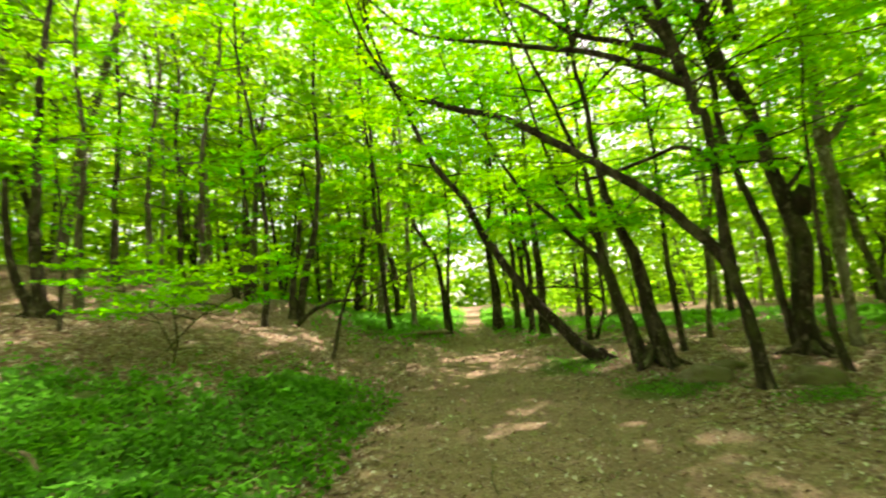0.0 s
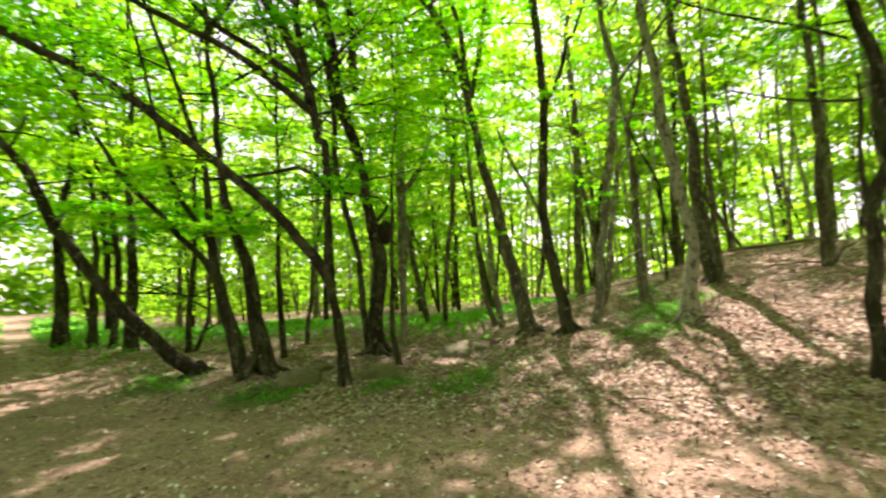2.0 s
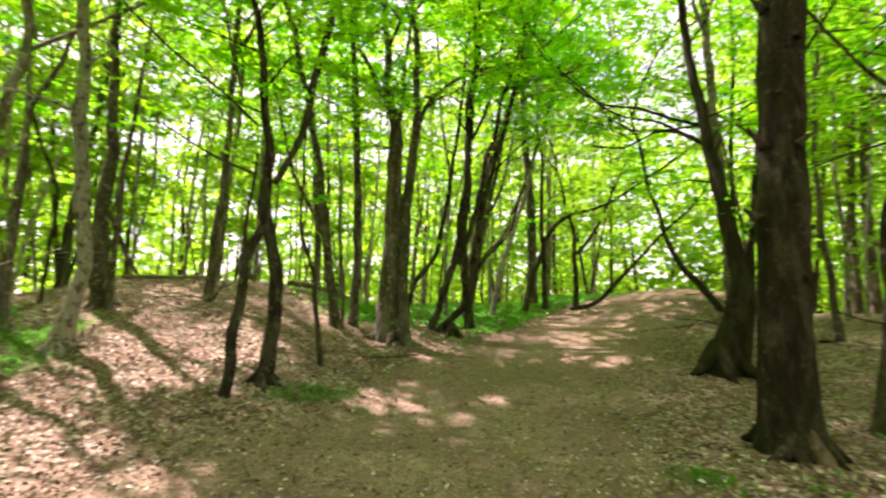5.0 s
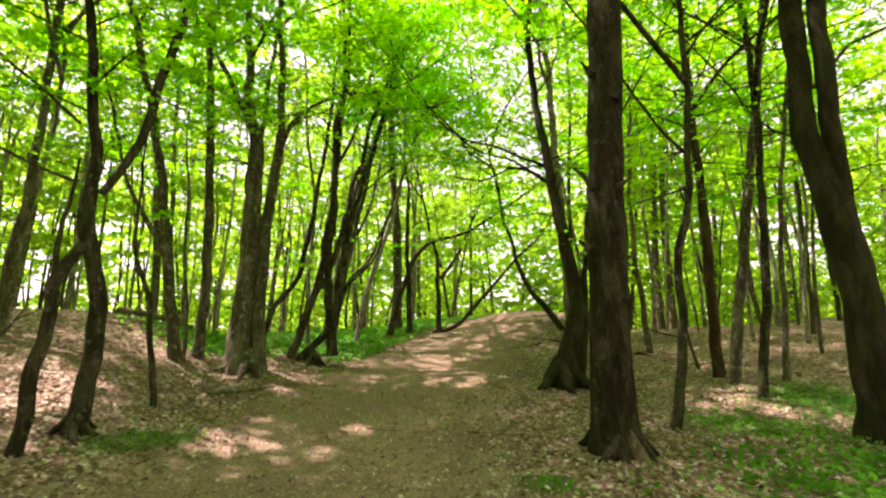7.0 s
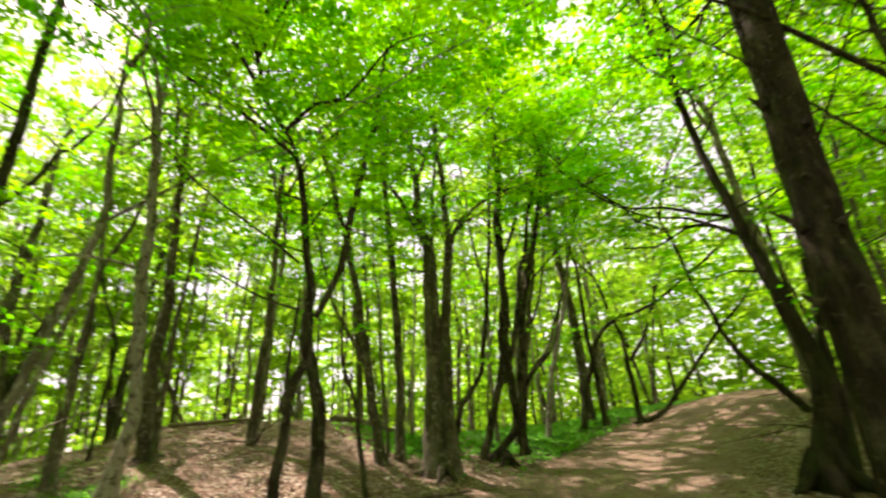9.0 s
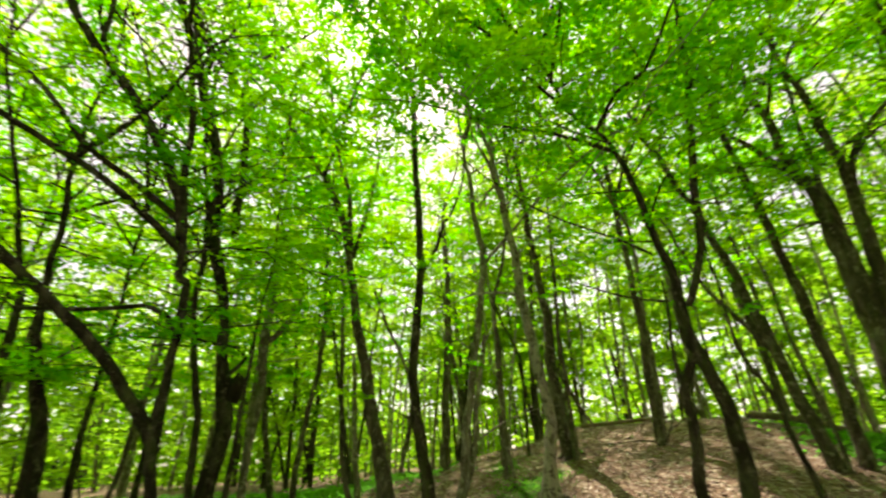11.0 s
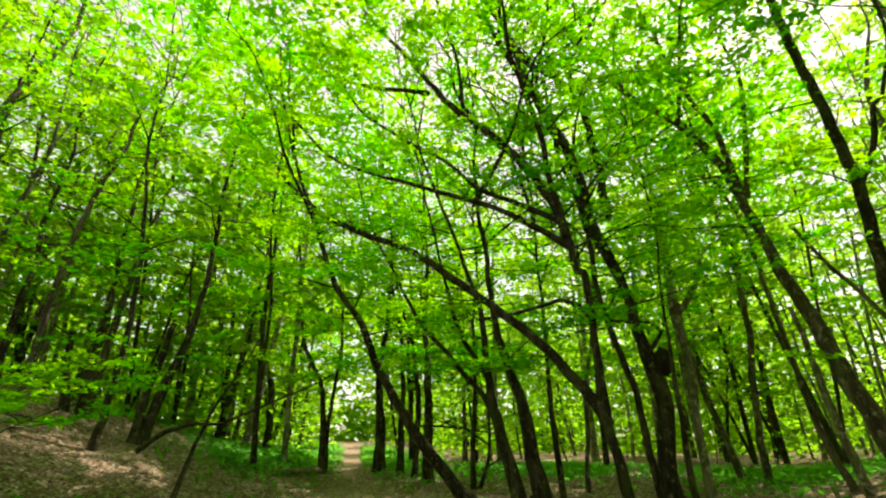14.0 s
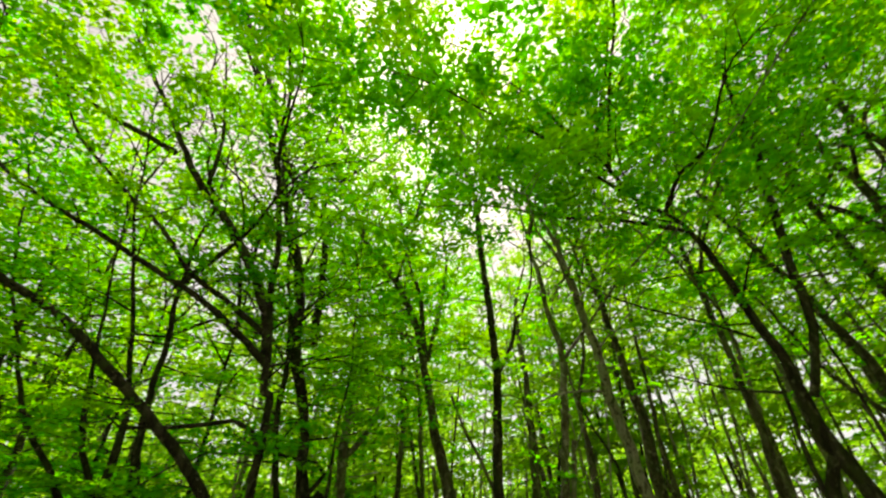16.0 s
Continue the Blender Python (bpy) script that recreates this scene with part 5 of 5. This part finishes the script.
HERO = []
under_places = scatter(150, 14, 44, 1.6, under_fit, 5)
for i, (h, r0) in enumerate([(4.5, 0.03), (6.0, 0.045), (3.2, 0.022), (5.2, 0.035)]):
    t = tree("dark", 0, 0, [plain_stem(h, r0, 0.12, 0.06)], h, 0.5, 1.7, "young understorey sapling, leafy down to the ground", leaf=0.16, per_metre=20, gap_boughs=0.36, sides=5, culled=False, twigs=False, leaf_material=LEAF_HAZED)
    t.name = "sapling"
    tagged(t, category="sapling", group="saplings of the understorey")
    copies(t, under_places[i::4], 40 + i, 0.8, 1.3)


def far_woods():
    """The leafy edge of the wood that closes every view."""
    buf = Buffer()
    for _ in range(2000):
        a, r = RNG.uniform(0, 2 * math.pi), RNG.uniform(48, 62)
        if 1.0 < a < 2.0 and RNG.random() < 0.1:
            continue
        x, y = r * math.sin(a), r * math.cos(a)
        c = np.array([x, y, ground_z(x, y) + 17 * RNG.random() ** 1.5])
        at = c + RNG.normal(0, 1, (48, 3)) * np.array([1.6, 1.6, 0.9])
        leaves(buf, at, np.zeros((48, 3)), 0.85, 0.7)
    tagged(new("far_woods", buf.mesh("far_woods", LEAF_HAZED, False)), "distant leafy edge of the wood in sunlit green", "woods", kind="stuff")


far_woods()


def understorey():
    """Leafy brush between the distant trees, from the ground to above a man's height."""
    buf = Buffer()
    for x, y in scatter(560, 19, 46, 0.9, lambda r, a: a < 55 or a > 112 or r > 26, 21) + scatter(130, 16.5, 30, 0.8, lambda r, a: -60 < a < -2, 22):
        r = math.hypot(x, y)
        top = RNG.uniform(0.8, 4.2)
        for z in np.arange(0.3, top, 0.55):
            n = 16
            at = np.array((x, y, floor_z(x, y) + z)) + RNG.normal(0, 1, (n, 3)) * np.array([0.75, 0.75, 0.12]) * (1.1 - 0.5 * z / top)
            leaves(buf, at, np.zeros((n, 3)), 0.16 + 0.006 * r, 0.45)
    tagged(new("understorey", buf.mesh("understorey", LEAF_HAZED, False)), "leafy green brush under the distant trees", "undergrowth", kind="stuff")


understorey()


# ---- low growth, fallen leaves and twigs ----
def ground_cover():
    near, far = Buffer(), Buffer()
    for gx, gy, ax, ay in GREENS:
        close = math.hypot(gx, gy) < 12
        n = int((520 if close else 210) * ax * ay * 3.1)
        u, v = RNG.normal(0, 0.55, n), RNG.normal(0, 0.55, n)
        pts = [(gx + p * ax, gy + q * ay) for p, q in zip(u, v) if path_share(gx + p * ax, gy + q * ay) < 0.05 + 0.15 * RNG.random()]
        clump = [0.5 + noise.noise(Vector((x * 1.7, y * 1.7, 5))) for x, y in pts]
        at = np.array([(x, y, floor_z(x, y) + (0.02 + 0.12 * RNG.random() * k if close else 0.02 + 0.1 * RNG.random())) for (x, y), k in zip(pts, clump) if RNG.random() < 0.35 + k])
        if len(at):
            if close and gx > 0:
                at[:, 2] -= (at[:, 2] - np.array([floor_z(x, y) for x, y in at[:, :2]])) * 0.5
                leaves(near, at[::2], np.zeros((len(at[::2]), 3)), 0.055, 0.5, 0.62)
                leaves(near, at[1::2], np.zeros((len(at[1::2]), 3)), 0.085, 1.6, 0.14)
            else:
                leaves(near if close else far, at, np.zeros((len(at), 3)), 0.10 if close else 0.14, 0.5, 0.62)
    tagged(new("ground_cover", near.mesh("ground_cover", COVER, False)), "low green leafy growth beside the path", "undergrowth", kind="stuff")
    tagged(new("ground_cover", far.mesh("ground_cover", COVER, False)), "bright green low growth under distant trees", "undergrowth", kind="stuff")


def fallen_leaves():
    buf, at = Buffer(), []
    while len(at) < 66000:
        r, a = 2.2 + 13.5 * RNG.random() ** 1.25, RNG.uniform(-60, 182)
        x, y = r * math.sin(radians(a)), r * math.cos(radians(a))
        s = path_share(x, y)
        if RNG.random() < 0.86 * smooth((s + 0.15 + 0.7 * noise.noise(Vector((x * 0.9, y * 0.9, 9)))) / 1.3) or green_share(x, y) > 0.5 and RNG.random() < 0.75:
            continue
        at.append((x, y, floor_z(x, y) + 0.008 + 0.02 * RNG.random()))
    leaves(buf, np.array(at), np.zeros((len(at), 3)), 0.062, 0.32, 0.6)
    at = []
    while len(at) < 26000:
        r, a = 2.0 + 9.0 * RNG.random() ** 1.1, RNG.uniform(-50, 170)
        x, y = r * math.sin(radians(a)), r * math.cos(radians(a))
        if path_share(x, y) > 0.0:
            at.append((x, y, floor_z(x, y) + 0.004 + 0.008 * RNG.random()))
    leaves(buf, np.array(at), np.zeros((len(at), 3)), 0.030, 0.3, 0.5)
    tagged(new("leaf_litter", buf.mesh("leaf_litter", LITTER, False)), "dry brown leaves scattered over the forest floor", "leaf litter", kind="stuff")


def fallen_twigs():
    buf = Buffer()
    for _ in range(260):
        r, a = 2.6 + 12 * RNG.random() ** 1.2, RNG.uniform(-55, 180)
        x, y = r * math.sin(radians(a)), r * math.cos(radians(a))
        if path_share(x, y) > 0.3 and RNG.random() < 0.8:
            continue
        b, ln = RNG.uniform(0, 6.3), RNG.uniform(0.25, 1.0)
        pts = []
        for k in (-0.5, -0.15, 0.2, 0.5):
            p, q = x + math.cos(b) * ln * k + RNG.normal(0, 0.02), y + math.sin(b) * ln * k + RNG.normal(0, 0.02)
            pts.append((p, q, floor_z(p, q) + 0.015))
        tube(buf, pts, (0.009, 0.008, 0.006, 0.003), 4, 0.3, 0.1)
    tagged(new("fallen_twigs", buf.mesh("fallen_twigs", DEADWOOD)), "thin dry twigs lying on the forest floor", "twigs", kind="stuff")


ground_cover()
fallen_leaves()
fallen_twigs()


# ---- stones and dead wood ----
def stone(x, y, sx, sy, sz, turn, seed, label):
    bm = bmesh.new()
    bmesh.ops.create_icosphere(bm, subdivisions=4, radius=1.0)
    for v in bm.verts:
        d = v.co.normalized()
        k = 1 + 0.32 * noise.noise(d * 1.3 + Vector((seed, 0, 0))) + 0.20 * abs(noise.noise(d * 2.6 + Vector((0, seed, 0)))) + 0.09 * noise.noise(d * 6 + Vector((0, 0, seed)))
        v.co = Vector((d.x * k * sx, d.y * k * sy, max(-0.35, d.z) * k * sz))
    me = bpy.data.meshes.new("boulder")
    bm.to_mesh(me)
    bm.free()
    me.polygons.foreach_set("use_smooth", [True] * len(me.polygons))
    me.materials.append(STONE)
    ob = tagged(new("boulder", me), label, "boulder", "boulders by the path")
    ob.matrix_basis = pose(x, y, floor_z(x, y) - 0.02, 0, 0, turn)


def fallen_log(points, r0, r1, label, stubs=0, name="fallen_log", mat=None):
    """Dead wood lying on the ground or propped on it: points as x, y, height above the ground."""
    x0, y0, _ = points[0]
    root = tagged(new(name), label, "log")
    base = Vector((x0, y0, floor_z(x0, y0)))
    root.location = base
    pts = np.array([(x - base.x, y - base.y, floor_z(x, y) + h - base.z) for x, y, h in points])
    buf = Buffer()
    tube(buf, pts, np.linspace(r0, r1, 4), 9, 0.12, 0.08)
    trunk = part("log", buf.mesh("log", mat or DEADWOOD), root)
    for i in range(stubs):
        b, k = Buffer(), (i + 0.6) / (stubs + 0.4)
        p = pts[0] + (pts[-1] - pts[0]) * k
        d = np.array([RNG.normal(0, 0.5), RNG.normal(0, 0.5), 0.8])
        tube(b, np.array([p, p + d * 0.12, p + d * 0.3]), (r0 * 0.4, r0 * 0.3, r0 * 0.12), 6, 0.1, 0.1)
        part("branch_stub", b.mesh("branch_stub", mat or DEADWOOD), trunk)


stone(3.67, 6.81, 0.35, 0.28, 0.21, -28, 1.3, "grey mossy boulder half sunk in leaf litter")
stone(4.25, 7.20, 0.24, 0.19, 0.12, -11, 4.1, "grey mossy boulder half sunk in leaf litter")
stone(4.68, 6.07, 0.31, 0.22, 0.20, -48, 7.7, "grey mossy boulder half sunk in leaf litter")
stone(6.67, 5.95, 0.53, 0.32, 0.21, -38, 11.2, "low mossy boulder on the slope")
stone(9.93, -2.97, 0.21, 0.17, 0.13, -107, 3.3, "small stone at the foot of a tree")
stone(3.33, 6.94, 0.14, 0.11, 0.06, -26, 9.3, "grey mossy boulder half sunk in leaf litter")
fallen_log([(-1.45, 12.80, 0.04), (-0.92, 13.15, 0.08), (-0.11, 13.84, 0.10)], 0.045, 0.084, "dark fallen log beside the path", 2)
fallen_log([(12.05, 2.37, 0.12), (12.85, 1.38, 0.12), (12.73, 0.40, 0.12)], 0.049, 0.037, "long thin log lying along the crest of the slope", 0)
fallen_log([(12.54, -1.25, 0.20), (12.96, -2.07, 0.22), (13.32, -3.02, 0.12)], 0.089, 0.057, "fallen log among the trees", 3)
fallen_log([(8.46, -2.18, 0.05), (8.49, -2.74, 0.05), (8.57, -3.29, 0.05)], 0.035, 0.022, "thin dead branch on the leaf litter", 0, "dead_branch")
fallen_log([(-4.43, 4.65, 0.06), (-4.14, 4.53, 0.10), (-3.84, 4.32, 0.02)], 0.026, 0.019, "broken pale branch in the green growth", 1, "dead_branch")
fallen_log([(7.27, 5.54, 0.03), (7.64, 6.08, 0.05), (8.01, 6.50, 0.25)], 0.041, 0.032, "small forked dead stick", 0, "dead_branch")
fallen_log([(5.34, -11.06, 0.00), (5.45, -11.43, 0.20), (5.56, -11.82, 0.35)], 0.099, 0.049, "pale rotten stump on the leaf litter", 1, "tree_stump")
fallen_log([(7.19, 5.04, 0.03), (7.72, 5.19, 0.08), (7.83, 5.09, 0.10)], 0.035, 0.026, "small dead branch at the foot of a tree", 0, "dead_branch")


def trunk_near(at):
    root = min((o for o in scene.objects if o.get("category") == "tree"), key=lambda o: math.hypot(o.location.x - at[0], o.location.y - at[1]))
    return next(c for c in root.children if c.name.startswith("trunk"))


# roots that run out from the feet of the larger trees
def roots(at, kind, count, thick, reach, dx=0.0, dy=0.0):
    host = trunk_near(at)
    x0, y0, z0 = host.parent.location
    turn = RNG.uniform(0, 6.28)
    for i in range(count):
        b = turn + i * 6.28 / count + RNG.normal(0, 0.25)
        ln, bend = reach * RNG.uniform(0.6, 1.2), RNG.normal(0, 0.3)
        pts = []
        for d, up in ((0.25 * thick, 1.5 * thick), (1.1 * thick, 0.55 * thick), (1.1 * thick + 0.45 * ln, 0.10 * thick), (1.1 * thick + ln, -0.35 * thick)):
            x, y = dx + math.cos(b) * d, dy + math.sin(b) * d
            b += bend * 0.4
            pts.append((x, y, floor_z(x0 + x, y0 + y) - z0 + up))
        buf = Buffer()
        tube(buf, pts, (0.42 * thick, 0.36 * thick, 0.20 * thick, 0.06 * thick), 8, 0.06, 0.07)
        part("root", buf.mesh("root", BARK[kind]), host)


roots((5.24, -7.66), "ivy", 8, 0.30, 0.50)
roots((2.98, -5.36), "pine", 7, 0.25, 0.40)
roots((9.75, -3.13), "grey", 7, 0.27, 0.45, 0.0, -0.05)
roots((7.25, -0.41), "dark", 5, 0.13, 0.25)
roots((5.68, 7.34), "dark", 6, 0.18, 0.40)
roots((8.36, 2.34), "birch", 5, 0.13, 0.35)
roots((3.56, 7.78), "dark", 6, 0.20, 0.40, -0.12, 0.05)
roots((10.40, -4.66), "dark", 6, 0.16, 0.40, -0.1, -0.2)
roots((7.83, 5.13), "grey", 5, 0.16, 0.35)
roots((7.83, 4.27), "dark", 5, 0.14, 0.30)
roots((10.28, 2.33), "grey", 5, 0.13, 0.30)
roots((2.78, 8.62), "dark", 4, 0.11, 0.35)
roots((-7.60, 8.47), "dark", 5, 0.14, 0.35)


# the burl on the thick tree by the path
def burl(root_at, dx, dy, z, size):
    host = trunk_near(root_at)
    bm = bmesh.new()
    bmesh.ops.create_icosphere(bm, subdivisions=4, radius=size)
    for v in bm.verts:
        d = v.co.normalized()
        v.co = d * size * (1 + 0.14 * noise.noise(d * 1.8) + 0.10 * noise.noise(d * 4)) * (1.1 if d.z > 0 else 0.92)
        v.co.z *= 1.75
    me = bpy.data.meshes.new("burl")
    bm.to_mesh(me)
    bm.free()
    me.polygons.foreach_set("use_smooth", [True] * len(me.polygons))
    me.materials.append(BARK["ivy"])
    ob = part("burl", me, host, "large dark burl on the trunk")
    ob.location = (dx, dy, z)


TORN = bark("torn_bark", (0.05, 0.030, 0.020), (0.20, 0.130, 0.098), (0.34, 0.26, 0.21), 0.60, moss_at=0.75)


def torn_root(at, points):
    buf = Buffer()
    tube(buf, points, (0.02, 0.05, 0.075, 0.07), 12, 0.04, 0.05, 0.0, False, 0.006)
    part("torn_root", buf.mesh("torn_root", TORN), trunk_near(at), "pale reddish root with torn bark")


def knots(at, pairs):
    for a, b in pairs:
        buf, a, b = Buffer(), np.array(a), np.array(b)
        tube(buf, [a - (b - a) * 0.6, a, a + (b - a) * 0.6, b], (0.06, 0.042, 0.022, 0.014), 9, 0.03, 0.08)
        part("branch_stub", buf.mesh("branch_stub", BARK["pine"]), trunk_near(at))


burl((5.68, 7.34), 0.20, -0.15, 2.40, 0.145)
torn_root((2.98, -5.36), [(-0.20, 0.07, 0.36), (-0.25, 0.09, 0.22), (-0.31, 0.10, 0.08), (-0.40, 0.10, -0.05)])
knots((2.98, -5.36), [((-0.03, 0.21, 3.34), (0.05, 0.25, 3.51)), ((-0.37, 0.02, 3.26), (-0.44, -0.01, 3.32)), ((-0.24, 0.10, 3.86), (-0.24, 0.10, 3.91)), ((-0.42, -0.00, 4.47), (-0.47, -0.03, 4.55)), ((0.05, 0.26, 2.50), (0.12, 0.30, 2.58)), ((-0.35, 0.04, 1.81), (-0.40, 0.01, 1.85)), ((-0.05, 0.20, 2.31), (-0.02, 0.22, 2.36)), ((-0.33, 0.04, 4.37), (-0.34, 0.04, 4.41)), ((-0.12, 0.16, 4.92), (-0.05, 0.20, 5.06))])
